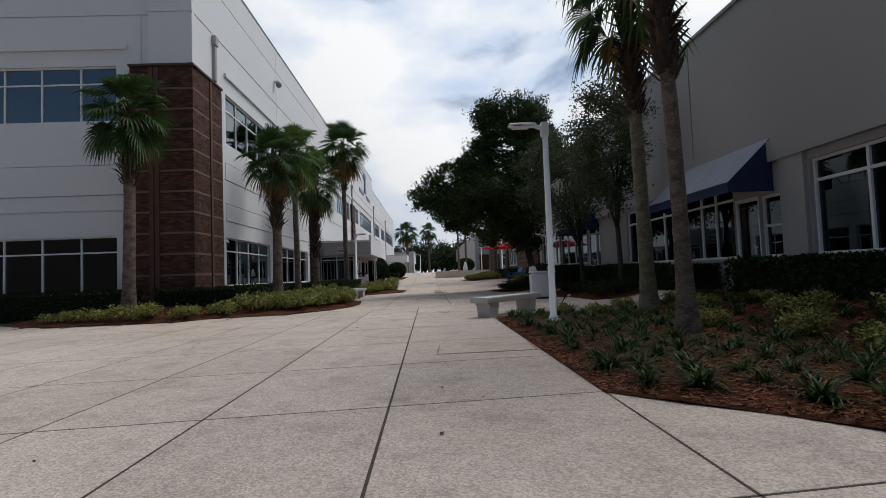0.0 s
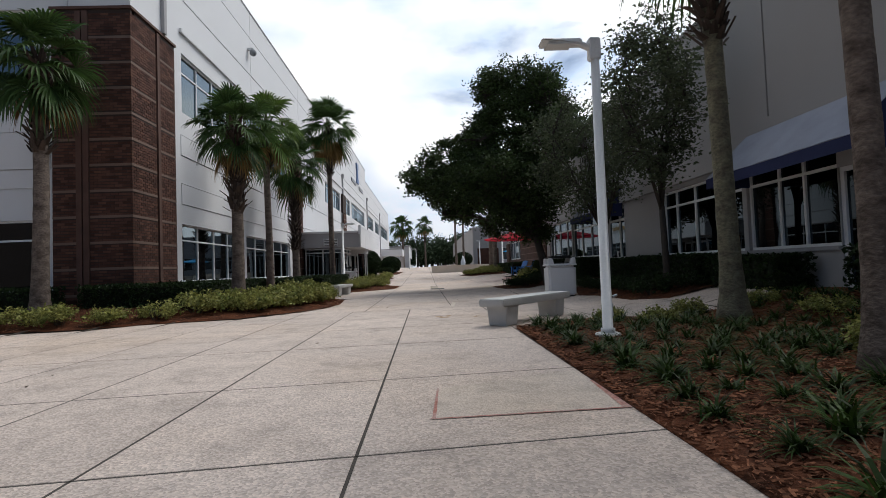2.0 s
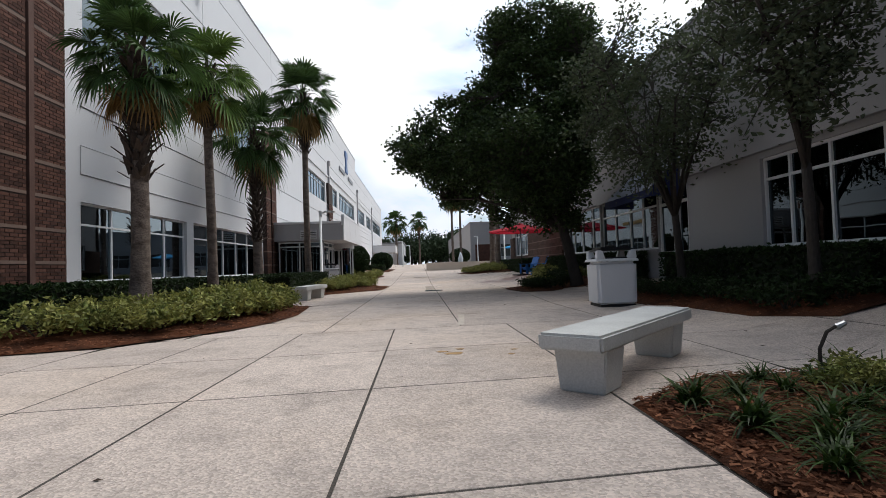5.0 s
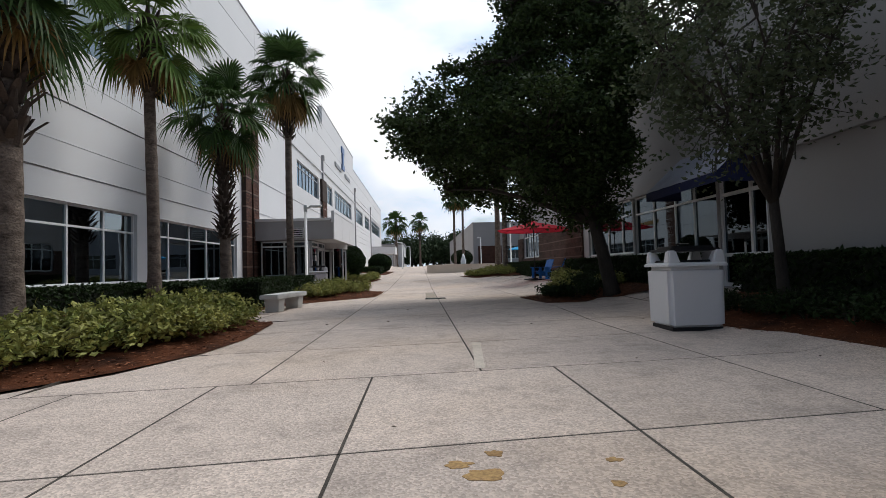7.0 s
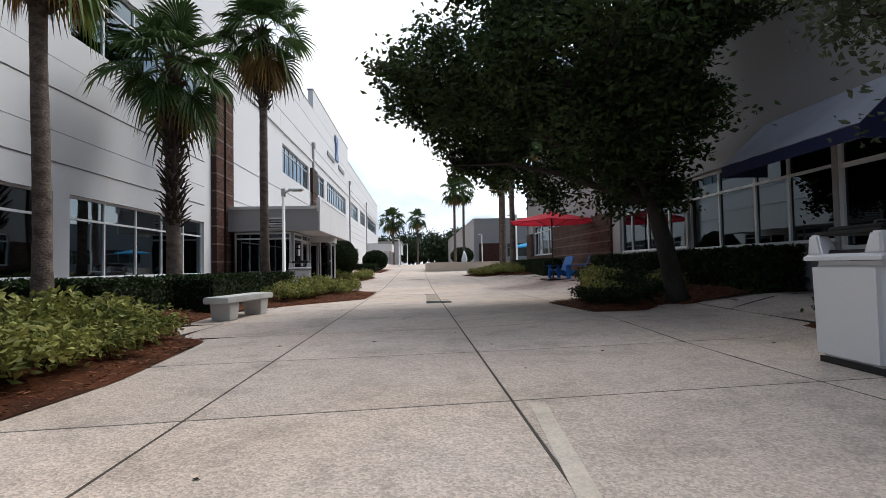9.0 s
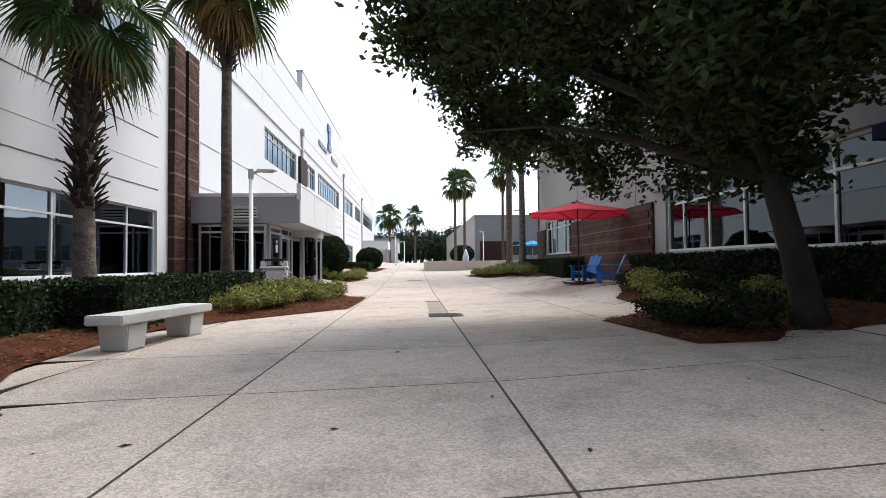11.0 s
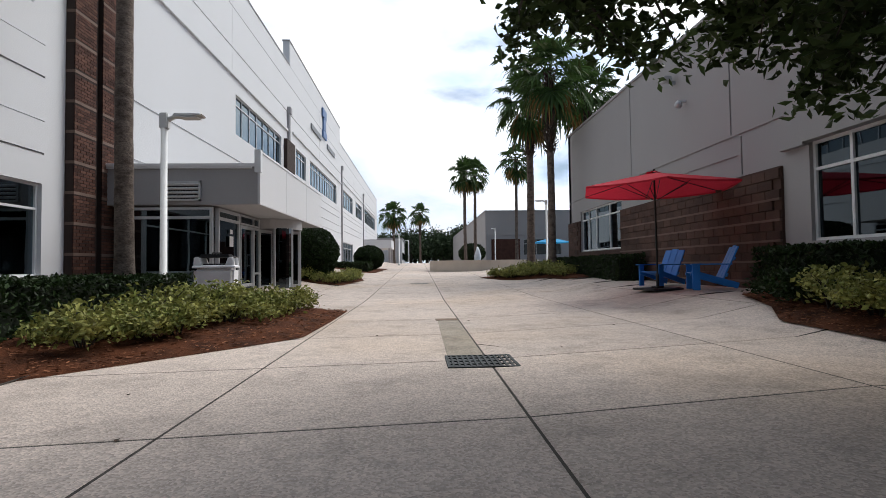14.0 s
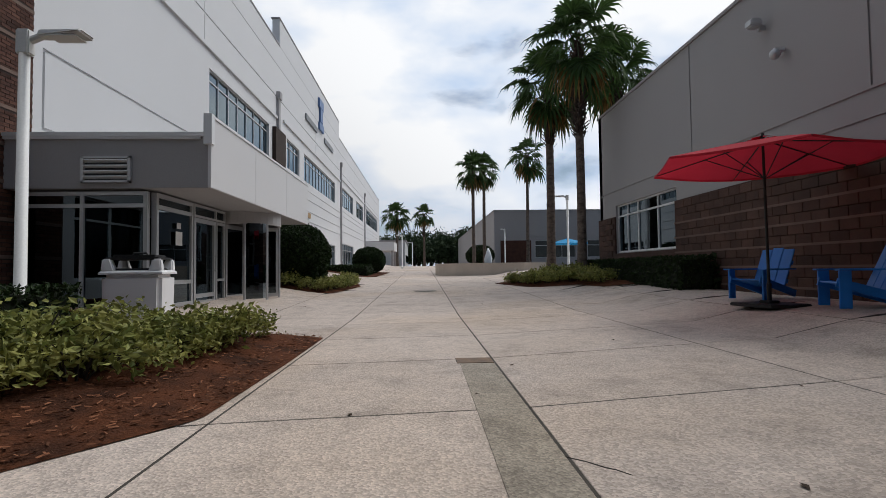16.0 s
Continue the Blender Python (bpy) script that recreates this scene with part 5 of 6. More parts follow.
def far_wood(x, y, z0, r, h, seed, label):
    rng = random.Random(seed)
    t = thing("tree", label, "tree", (x, y, z0), "far trees at the end of the walk")
    bm = bmesh.new()
    tube(bm, [(0, 0, -0.2), (0, 0, h * 0.5), (0.1, 0.1, h * 0.8)], [r * 0.09, r * 0.06, r * 0.03], 6)
    part("trunk", bm, M_BARK, t)
    verts, faces = [], []
    for i in range(70):
        d = Vector((rng.gauss(0, 1), rng.gauss(0, 1), rng.gauss(0, 1))).normalized() * rng.uniform(0.35, 1) ** 0.6
        c = (d.x * r, d.y * r, h * 0.58 + d.z * h * 0.42)
        pts = [(c[0] + rng.gauss(0, r * 0.14), c[1] + rng.gauss(0, r * 0.14), c[2] + rng.gauss(0, h * 0.05)) for _ in range(26)]
        leaf_cloud(pts, 0.45, rng, verts, faces)
    tagged(pydata("crown", verts, faces, M_FARLEAF, t), kind="stuff")


for k, (x, y, r, h) in enumerate([(-2.0, 150, 4.5, 9), (6, 160, 5.5, 10), (12, 150, 5, 9.5), (19, 165, 6, 12), (2.5, 175, 6, 10), (-8, 175, 6, 11), (9.5, 132, 3.0, 7.5), (5.6, 136, 3.2, 6.5), (26, 170, 7, 12), (14, 178, 7, 12), (-14, 168, 6, 9), (-1, 160, 5, 6), (4, 152, 4.5, 5), (9, 156, 5, 6), (-6, 158, 5, 6), (15, 152, 5, 6.5), (21, 156, 5.5, 7), (0.5, 185, 8, 11)]):
    far_wood(x, y, 1.2, r, h, 60 + k, "distant dark green tree closing the view")


# ---- clipped bushes and hedges ----
def leafy_block(name, x0, x1, y0, y1, z0, z1, n, leaf, leafmat, label, category, seed, group=""):
    """A clipped hedge: a core coloured dark for its inner shade, clothed in single leaves that stand off it unevenly.
    """
    rng = random.Random(seed)
    zb = min(gz(x0, y0), gz(x1, y1))
    h = thing(name, label, category, ((x0 + x1) / 2, (y0 + y1) / 2, zb), group)
    ox, oy = (x0 + x1) / 2, (y0 + y1) / 2
    w, l, t = (x1 - x0) / 2, (y1 - y0) / 2, z1 - zb
    part("core", boxes((-w + 0.1, w - 0.1, -l + 0.1, l - 0.1, 0, t - 0.1), bevel=0.05), M_HCORE, h, "solid core with the plant's inner shade in its near-black colour")
    pts = []
    areas = [2 * w * 2 * l, 2 * l * t, 2 * l * t, 2 * w * t, 2 * w * t]
    for i in range(n):
        f = rng.choices(range(5), areas)[0]
        a, b = rng.uniform(-1, 1), rng.uniform(-1, 1)
        wob = 0.05 * noise.noise(((ox + a * w) * 1.7, (oy + b * l) * 1.7, seed)) + rng.gauss(0, 0.025)
        if f == 0:
            p = (a * w, b * l, t - 0.05 + wob)
        elif f < 3:
            p = ((w - 0.05 + wob) * (1 if f == 1 else -1), a * l, t * (b + 1) / 2)
        else:
            p = (a * w, (l - 0.05 + wob) * (1 if f == 3 else -1), t * (b + 1) / 2)
        pts.append(p)
    verts, faces = [], []
    leaf_cloud(pts, leaf, rng, verts, faces)
    tagged(pydata("foliage", verts, faces, leafmat, h), kind="stuff")
    return h


HL = "dark green clipped hedge along the white building"
leafy_block("hedge", -14.5, -9.1, 15.5, 16.5, 0, 0.86, 6000, 0.05, M_HEDGE, HL, "hedge", 41, "clipped hedges")
leafy_block("hedge", -8.3, -5.7, 15.6, 16.6, 0, 0.86, 4500, 0.05, M_HEDGE, HL, "hedge", 42, "clipped hedges")
leafy_block("hedge", -7.0, -5.75, 16.9, 21.5, 0, 0.84, 8000, 0.05, M_HEDGE, HL, "hedge", 43, "clipped hedges")
leafy_block("hedge", -7.0, -5.0, 22.5, 24.9, 0, 0.82, 7000, 0.05, M_HEDGE, HL, "hedge", 44, "clipped hedges")
leafy_block("hedge", -5.45, -4.2, 24.95, 32.1, 0, 0.84, 15000, 0.045, M_HEDGE, HL, "hedge", 45, "clipped hedges")
HR = "dark shaded hedge under the shop windows"
for k, (y0, y1) in enumerate([(-0.5, 5.5), (5.55, 10.2), (14.2, 20.1), (22.6, 26.5), (26.55, 31.2)]):
    leafy_block("hedge", 6.0, 6.9, y0, y1, 0, 1.09 if y0 < 20 else 1.18, 7000, 0.055, M_HEDGE, HR, "hedge", 46 + k, "clipped hedges")
leafy_block("hedge", 6.15, 6.9, 11.8, 14.1, 0, 1.0, 3000, 0.055, M_HEDGE, HR, "hedge", 54, "clipped hedges")
leafy_block("hedge", 5.9, 6.85, 37.2, 45.3, 0, 1.2, 9000, 0.055, M_HEDGE, "dark hedge before the brown block wall", "hedge", 55, "clipped hedges")
leafy_block("hedge", -7.3, -4.6, 48.0, 50.4, 0, 1.1, 4000, 0.07, M_HEDGE, HL, "hedge", 56, "clipped hedges")
leafy_block("hedge", -7.0, -3.4, 57.5, 60.4, 0, 1.25, 3000, 0.09, M_HEDGE, HL, "hedge", 57, "clipped hedges")


def round_bush(x, y, r, h, seed, label, n=9000, leaf=0.06):
    rng = random.Random(seed)
    z0 = gz(x, y)
    b = thing("round_bush", label, "bush", (x, y, z0), "rounded bushes by the entrance")
    core = bmesh.new()
    bmesh.ops.create_icosphere(core, subdivisions=3, radius=1)
    for v in core.verts:
        v.co = Vector((v.co.x * r * 0.9, v.co.y * r * 0.9, h / 2 + v.co.z * h * 0.46)) * (1 + 0.05 * noise.noise(v.co * 3))
    # solid core, its dark colour stands for shade between the leaves
    part("core", core, M_HCORE, b, "solid core with the plant's inner shade in its near-black colour", True)
    pts = []
    for i in range(n):
        d = Vector((rng.gauss(0, 1), rng.gauss(0, 1), rng.gauss(0, 1))).normalized()
        k = 1 + 0.07 * noise.noise(d * 3 + Vector((seed, 0, 0))) + rng.gauss(0, 0.02)
        pts.append((d.x * r * k, d.y * r * k, max(0.02, h / 2 + d.z * h / 2 * k)))
    verts, faces = [], []
    leaf_cloud(pts, leaf, rng, verts, faces)
    tagged(pydata("foliage", verts, faces, M_HEDGE, b), kind="stuff")


round_bush(-4.75, 44.9, 1.2, 2.35, 71, "large clipped round bush beside the glass entrance", 12000, 0.07)
round_bush(-3.9, 62.5, 1.15, 1.9, 72, "distant clipped round bush by the white wall", 5000, 0.09)
round_bush(5.3, 72.5, 1.3, 1.9, 73, "distant dark bush beside the fountain", 3000, 0.1)


def shrub_mesh(seed, r, h, n, leaf, material):
    """A loose low shrub: thin stems and clustered leaves, used for several plants."""
    rng = random.Random(seed)
    bm = bmesh.new()
    tips = []
    for i in range(16):
        a, q = rng.uniform(0, math.tau), rng.uniform(0.2, 1) ** 0.6
        tip = Vector((r * q * math.cos(a), r * q * math.sin(a), h * rng.uniform(0.55, 1.0) * (1.05 - 0.35 * q)))
        tube(bm, [(0.05 * math.cos(a), 0.05 * math.sin(a), -0.03), tip * 0.55 + Vector((0, 0, 0.06)), tip], [0.01, 0.007, 0.003], 4, False)
        tips.append(tip)
    bmesh.ops.recalc_face_normals(bm, faces=bm.faces)
    st = bpy.data.meshes.new("stem")
    bm.to_mesh(st)
    bm.free()
    st.materials.append(M_BARK)
    pts = []
    for i in range(n):
        t = rng.choice(tips)
        pts.append((t.x + rng.gauss(0, r * 0.19), t.y + rng.gauss(0, r * 0.19), max(0.03, t.z * rng.uniform(0.45, 1.02) + rng.gauss(0, h * 0.09))))
    verts, faces = [], []
    leaf_cloud(pts, leaf, rng, verts, faces, 0.3)
    lv = bpy.data.meshes.new("foliage")
    lv.from_pydata(verts, [], faces)
    lv.materials.append(material)
    return st, lv


SHRUBS = [shrub_mesh(80 + k, 0.4, 0.46, 1100, 0.042, M_SHRUB) for k in range(4)]
DARKSH = [shrub_mesh(90 + k, 0.4, 0.42, 800, 0.044, M_HEDGE) for k in range(3)]


def shrub(x, y, kinds, rng, label, group, scale=1.0):
    st, lv = rng.choice(kinds)
    s = thing("shrub", label, "shrub", (x, y, gz(x, y) + 0.04), group)
    k = scale * rng.uniform(0.85, 1.2)
    s.rotation_euler, s.scale = (0, 0, rng.uniform(0, math.tau)), (k, k, k * rng.uniform(0.9, 1.15))
    link("stem", st, None, s)
    tagged(link("foliage", lv, None, s), kind="stuff")
    return s


def along(path, step):
    out, carry = [], 0.0
    for (x0, y0), (x1, y1) in zip(path, path[1:]):
        L = math.hypot(x1 - x0, y1 - y0)
        d = carry
        while d < L:
            out.append((x0 + (x1 - x0) * d / L, y0 + (y1 - y0) * d / L))
            d += step
        carry = d - L
    return out


rng = random.Random(9)
LS = "low yellow-green variegated shrub in red mulch"
for x, y in along([(-10.0, 14.0), (-7.0, 14.05), (-5.6, 14.75)], 0.86):
    shrub(x + rng.uniform(-0.1, 0.1), y + rng.uniform(-0.1, 0.1), SHRUBS, rng, LS, "variegated shrubs", 0.9)
for off in (0.0, 0.55):
    for x, y in along([(-5.2 - off * 0.3, 15.3 + off), (-4.1 - off, 15.9 + off * 0.7), (-3.55 - off, 17.2), (-3.3 - off, 18.6), (-3.4 - off, 20.5)], 0.46):
        shrub(x + rng.uniform(-0.1, 0.1), y + rng.uniform(-0.1, 0.1), SHRUBS, rng, LS, "variegated shrubs", 1.15)
for x, y in along([(-3.35, 27.9), (-2.75, 28.9), (-2.35, 30.3), (-2.15, 31.6), (-2.3, 32.6)], 0.5):
    shrub(x - 0.15 + rng.uniform(-0.08, 0.08), y + rng.uniform(-0.08, 0.08), SHRUBS, rng, LS, "variegated shrubs", 1.0)
for x, y in along([(-3.3, 29.2), (-2.95, 30.6), (-2.85, 32.0)], 0.6):
    shrub(x + rng.uniform(-0.08, 0.08), y + rng.uniform(-0.08, 0.08), SHRUBS, rng, LS, "variegated shrubs", 1.05)
for x, y in along([(-5.8, 43.8), (-3.5, 43.9), (-3.1, 46.5), (-3.5, 49.5)], 0.8):
    shrub(x, y, SHRUBS, rng, "low yellow-green shrub beyond the entrance", "variegated shrubs", 1.1)
for x, y in along([(3.6, 46.0), (4.3, 44.0), (5.2, 42.3), (5.5, 40.4)], 0.6) + along([(4.4, 46.3), (5.1, 44.4), (5.7, 42.6)], 0.7):
    shrub(x, y, SHRUBS, rng, "low yellow-green shrub in front of the dark hedge", "variegated shrubs", 1.1)
for x, y in along([(3.7, 25.0), (3.75, 23.7), (4.6, 23.7)], 0.55) + along([(4.95, 27.2), (5.2, 28.7), (5.8, 30.3)], 0.55) + along([(4.3, 25.6), (5.1, 26.3), (5.5, 27.8), (5.9, 29.6)], 0.65) + along([(4.3, 24.6), (5.4, 24.6), (5.7, 26.2)], 0.7):
    shrub(x + rng.uniform(-0.1, 0.1), y + rng.uniform(-0.1, 0.1), DARKSH if rng.random() < 0.75 else SHRUBS, rng, "low dark shrub in the shade of the oak", "shaded shrubs", 1.0)
for x, y in along([(5.2, 19.8), (5.1, 18.4), (5.2, 17.1), (5.3, 15.8), (5.2, 14.6), (5.9, 14.2)], 0.65) + along([(5.4, 17.9), (5.5, 16.4), (5.6, 15.2)], 0.8):
    shrub(x, y, DARKSH, rng, "low dark shrub under the thin trees", "shaded shrubs", 0.85)
for x, y in ((2.9, 10.9), (3.5, 10.5), (4.3, 11.2), (5.3, 10.9), (5.2, 9.5), (5.7, 8.6)):
    shrub(x, y, SHRUBS, rng, "low yellow-green shrub behind the strap-leaved tufts", "variegated shrubs", 0.62)
for x, y in ((4.7, 6.2), (5.4, 7.3), (4.6, 4.8), (5.5, 5.6), (5.2, 3.4), (5.8, 2.2), (4.2, 7.6), (5.5, 4.3)):
    shrub(x, y, SHRUBS, rng, "low yellow-green shrub under the shop windows", "variegated shrubs", 0.85)


def tuft_mesh(seed):
    """A tuft of arching strap leaves."""
    rng = random.Random(seed)
    verts, faces = [], []
    for i in range(72):
        a, e = rng.uniform(0, math.tau), rng.uniform(0.35, 1.35)
        L, w = rng.uniform(0.19, 0.32), rng.uniform(0.009, 0.015)
        ca, sa = math.cos(a), math.sin(a)
        p = Vector((rng.gauss(0, 0.03), rng.gauss(0, 0.03), -0.02))
        ang = e
        k0 = len(verts)
        for s in range(5):
            ww = w * (1 - 0.22 * s) if s < 4 else 0.001
            verts.append((p.x - sa * ww, p.y + ca * ww, p.z))
            verts.append((p.x + sa * ww, p.y - ca * ww, p.z))
            p = p + Vector((ca * math.cos(ang), sa * math.cos(ang), math.sin(ang))) * (L / 4)
            ang -= rng.uniform(0.25, 0.5)
        for s in range(4):
            b = k0 + 2 * s
            faces.append((b, b + 1, b + 3, b + 2))
    me = bpy.data.meshes.new("foliage")
    me.from_pydata(verts, [], faces)
    me.materials.append(M_GRASSY)
    return me


TUFTS = [tuft_mesh(100 + k) for k in range(5)]
rng = random.Random(12)
poly = BEDS["door"]
placed = []
tries = 0
while len(placed) < 270 and tries < 14000:
    tries += 1
    x, y = rng.uniform(1.5, 5.9), rng.uniform(0.3, 11.3)
    if not inside(poly, x, y) or edge_distance(poly, x, y) < 0.3 or any(math.hypot(x - a, y - b) < 0.33 for a, b in placed):
        continue
    if math.hypot(x - 2.26, y - 9.3) < 0.4 or math.hypot(x - 3.53, y - 6.89) < 0.55 or math.hypot(x - 4.56, y - 10.47) < 0.5:
        continue
    if x - 1.4 < 0.75 and y > 6.5 and rng.random() < 0.3:
        continue
    placed.append((x, y))
    o = thing("strap_leaf_tuft", "dark green strap-leaved tuft in red mulch", "grass tuft", (x, y, gz(x, y) + 0.05), "strap-leaved tufts")
    k = rng.uniform(0.75, 1.25)
    o.rotation_euler, o.scale = (0, 0, rng.uniform(0, math.tau)), (k, k, k)
    tagged(link("foliage", rng.choice(TUFTS), None, o), kind="stuff")


sp = thing("sprinkler_riser", "bent grey sprinkler riser standing in the mulch", "sprinkler", (2.95, 11.3, gz(2.95, 11.3) + 0.05))
bm = bmesh.new()
tube(bm, [(0, 0, -0.05), (0.0, 0, 0.2), (0.06, 0, 0.32), (0.14, 0, 0.36)], [0.013, 0.013, 0.013, 0.013], 6)
part("riser", bm, M_BARK, sp)
bm = bmesh.new()
tube(bm, [(0.13, 0, 0.35), (0.2, 0, 0.38)], [0.026, 0.02], 8)
part("nozzle", bm, M_FRAMEG, sp)


# ---- street furniture ----
def bench(x, y, turn, length, label):
    """A cast concrete bench: thick slab with eased edges on two tapered legs."""
    b = thing("concrete_bench", label, "bench", (x, y, gz(x, y)), "concrete benches")
    b.rotation_euler = (0, 0, radians(turn))
    part("seat", boxes((-0.24, 0.24, -length / 2, length / 2, 0.32, 0.44), bevel=0.018), M_BENCH, b)
    for s in (-1, 1):
        bm = boxes((-0.17, 0.17, -0.16, 0.16, 0.0, 0.32))
        for v in bm.verts:
            if v.co.z > 0.2:
                v.co.x *= 1.18
                v.co.y *= 1.12
        bmesh.ops.bevel(bm, geom=bm.edges[:], offset=0.012, segments=2, affect="EDGES")
        lg = part("leg", bm, M_BENCH, b)
        lg.location = (0, s * (length / 2 - 0.34), 0)
    return b


bench(1.855, 12.06, -42, 2.32, "grey cast concrete bench at the tip of the mulch bed")
bench(-3.45, 24.35, -8, 1.95, "grey cast concrete bench against the clipped hedge")


def bin_(x, y, turn, label):
    """A square fibreglass litter bin with corner posts, open hood and black lid."""
    b = thing("litter_bin", label, "bin", (x, y, gz(x, y)), "white litter bins")
    b.rotation_euler, b.scale = (0, 0, radians(turn)), (1.22, 1.22, 1.08)
    bm = boxes((-0.33, 0.33, -0.33, 0.33, 0.03, 0.84))
    for v in bm.verts:
        if v.co.z < 0.1:
            v.co.x *= 0.97
            v.co.y *= 0.97
    bmesh.ops.bevel(bm, geom=[e for e in bm.edges], offset=0.05, segments=3, affect="EDGES")
    part("body", bm, M_BINW, b, "white fibreglass body", False)
    part("base", boxes((-0.29, 0.29, -0.29, 0.29, 0.0, 0.05)), M_BLACK, b, "black recessed base")
    bm = bmesh.new()
    ring = [(0.345, 0.845), (0.345, 0.875), (0.32, 0.9), (0.29, 0.9), (0.29, 0.845)]
    for (r0_, z0_), (r1_, z1_) in zip(ring, ring[1:] + ring[:1]):
        for sx, sy, tx, ty in ((-1, -1, 1, -1), (1, -1, 1, 1), (1, 1, -1, 1), (-1, 1, -1, -1)):
            bm.faces.new([bm.verts.new(p) for p in ((sx * r0_, sy * r0_, z0_), (tx * r0_, ty * r0_, z0_), (tx * r1_, ty * r1_, z1_), (sx * r1_, sy * r1_, z1_))])
    bmesh.ops.remove_doubles(bm, verts=bm.verts, dist=0.0005)
    part("rim", bm, M_BINW, b)
    for sx in (-1, 1):
        for sy in (-1, 1):
            bm = boxes((-0.075, 0.075, -0.075, 0.075, 0, 0.17))
            for v in bm.verts:
                if v.co.z > 0.1:
                    v.co.x = v.co.x * 0.6 + sx * 0.02
                    v.co.y = v.co.y * 0.6 + sy * 0.02
            bmesh.ops.bevel(bm, geom=bm.edges[:], offset=0.015, segments=2, affect="EDGES")
            p = part("corner_post", bm, M_BINW, b)
            p.location = (sx * 0.255, sy * 0.255, 0.89)
    part("well", boxes((-0.27, 0.27, -0.27, 0.27, 0.86, 0.93), bevel=0.01), M_BLACK, b, "black lid well")
    part("hood", boxes((-0.3, 0.3, -0.3, 0.3, 1.05, 1.085), (-0.24, 0.24, -0.24, 0.24, 1.085, 1.12), bevel=0.012), M_BLACK, b, "black plastic hood")
    bm = bmesh.new()
    tube(bm, [(-0.1, 0, 1.1), (-0.07, 0, 1.15), (0.07, 0, 1.15), (0.1, 0, 1.1)], [0.015] * 4, 6)
    part("lid_handle", bm, M_BLACK, b)
    return b


bin_(4.05, 18.12, -3, "white square litter bin with a black hood beside the mulch bed")
bin_(-4.42, 33.75, 12, "white square litter bin with a black hood by the entrance")


def street_lamp(x, y, h, label, turn=180, arm=0.68, group="white lamp posts"):
    """A round white pole on a concrete footing with a short arm and a flat cobra head."""
    z0 = gz(x, y)
    p = thing("street_lamp", label, "lamp post", (x, y, z0), group)
    p.rotation_euler = (0, 0, radians(turn))
    bm = bmesh.new()
    tube(bm, [(0, 0, -0.05), (0, 0, 0.09), (0, 0, 0.105)], [0.155, 0.155, 0.14], 20)
    part("footing", bm, M_BENCH, p, "round pale concrete footing", False)
    bm = bmesh.new()
    tube(bm, [(0, 0, 0.1), (0, 0, 0.16), (0, 0, 0.165), (0, 0, h - 0.06)], [0.085, 0.085, 0.062, 0.052], 16)
    part("pole", bm, M_STEELW, p, "", True)
    part("access_plate", boxes((-0.068, -0.052, -0.03, 0.03, 0.3, 0.46), bevel=0.004), M_STEELW, p)
    part("tenon", boxes((-0.065, 0.08, -0.06, 0.06, h - 0.28, h), bevel=0.015), M_STEELW, p, "square bracket casting")
    bm = bmesh.new()
    tube(bm, [(0.05, 0, h - 0.12), (0.2, 0, h - 0.06), (0.3, 0, h - 0.05)], [0.045, 0.04, 0.035], 8)
    part("arm", bm, M_STEELW, p)
    bm = boxes((0.16, arm, -0.15, 0.15, h - 0.09, h + 0.0))
    for v in bm.verts:
        if v.co.x < 0.2:
            v.co.y *= 0.45
        if v.co.z > h - 0.03:
            v.co.y *= 0.7
        if v.co.x > 0.5:
            v.co.z += -0.02 if v.co.z > h - 0.03 else 0.03
    bmesh.ops.bevel(bm, geom=bm.edges[:], offset=0.02, segments=2, affect="EDGES")
    head = part("head", bm, M_STEELW, p, "flat pale lamp head")
    part("lens", boxes((0.3, arm - 0.07, -0.1, 0.1, h - 0.098, h - 0.085)), M_PAPER, head, "unlit pale lens")
    return p


street_lamp(2.26, 9.3, 3.75, "white steel lamp post standing in the mulch bed")
street_lamp(-4.42, 31.4, 3.55, "white steel lamp post rising behind the clipped hedge", 0)
street_lamp(7.6, 52.0, 4.0, "distant white lamp post beyond the block corner", 180)
street_lamp(7.7, 73.0, 3.4, "distant thin lamp post before the grey building", 180, 0.4)
street_lamp(-1.6, 105, 3.8, "distant lamp post at the end of the walk", 180)
street_lamp(-2.2, 80, 3.6, "distant lamp post along the white building", 180)


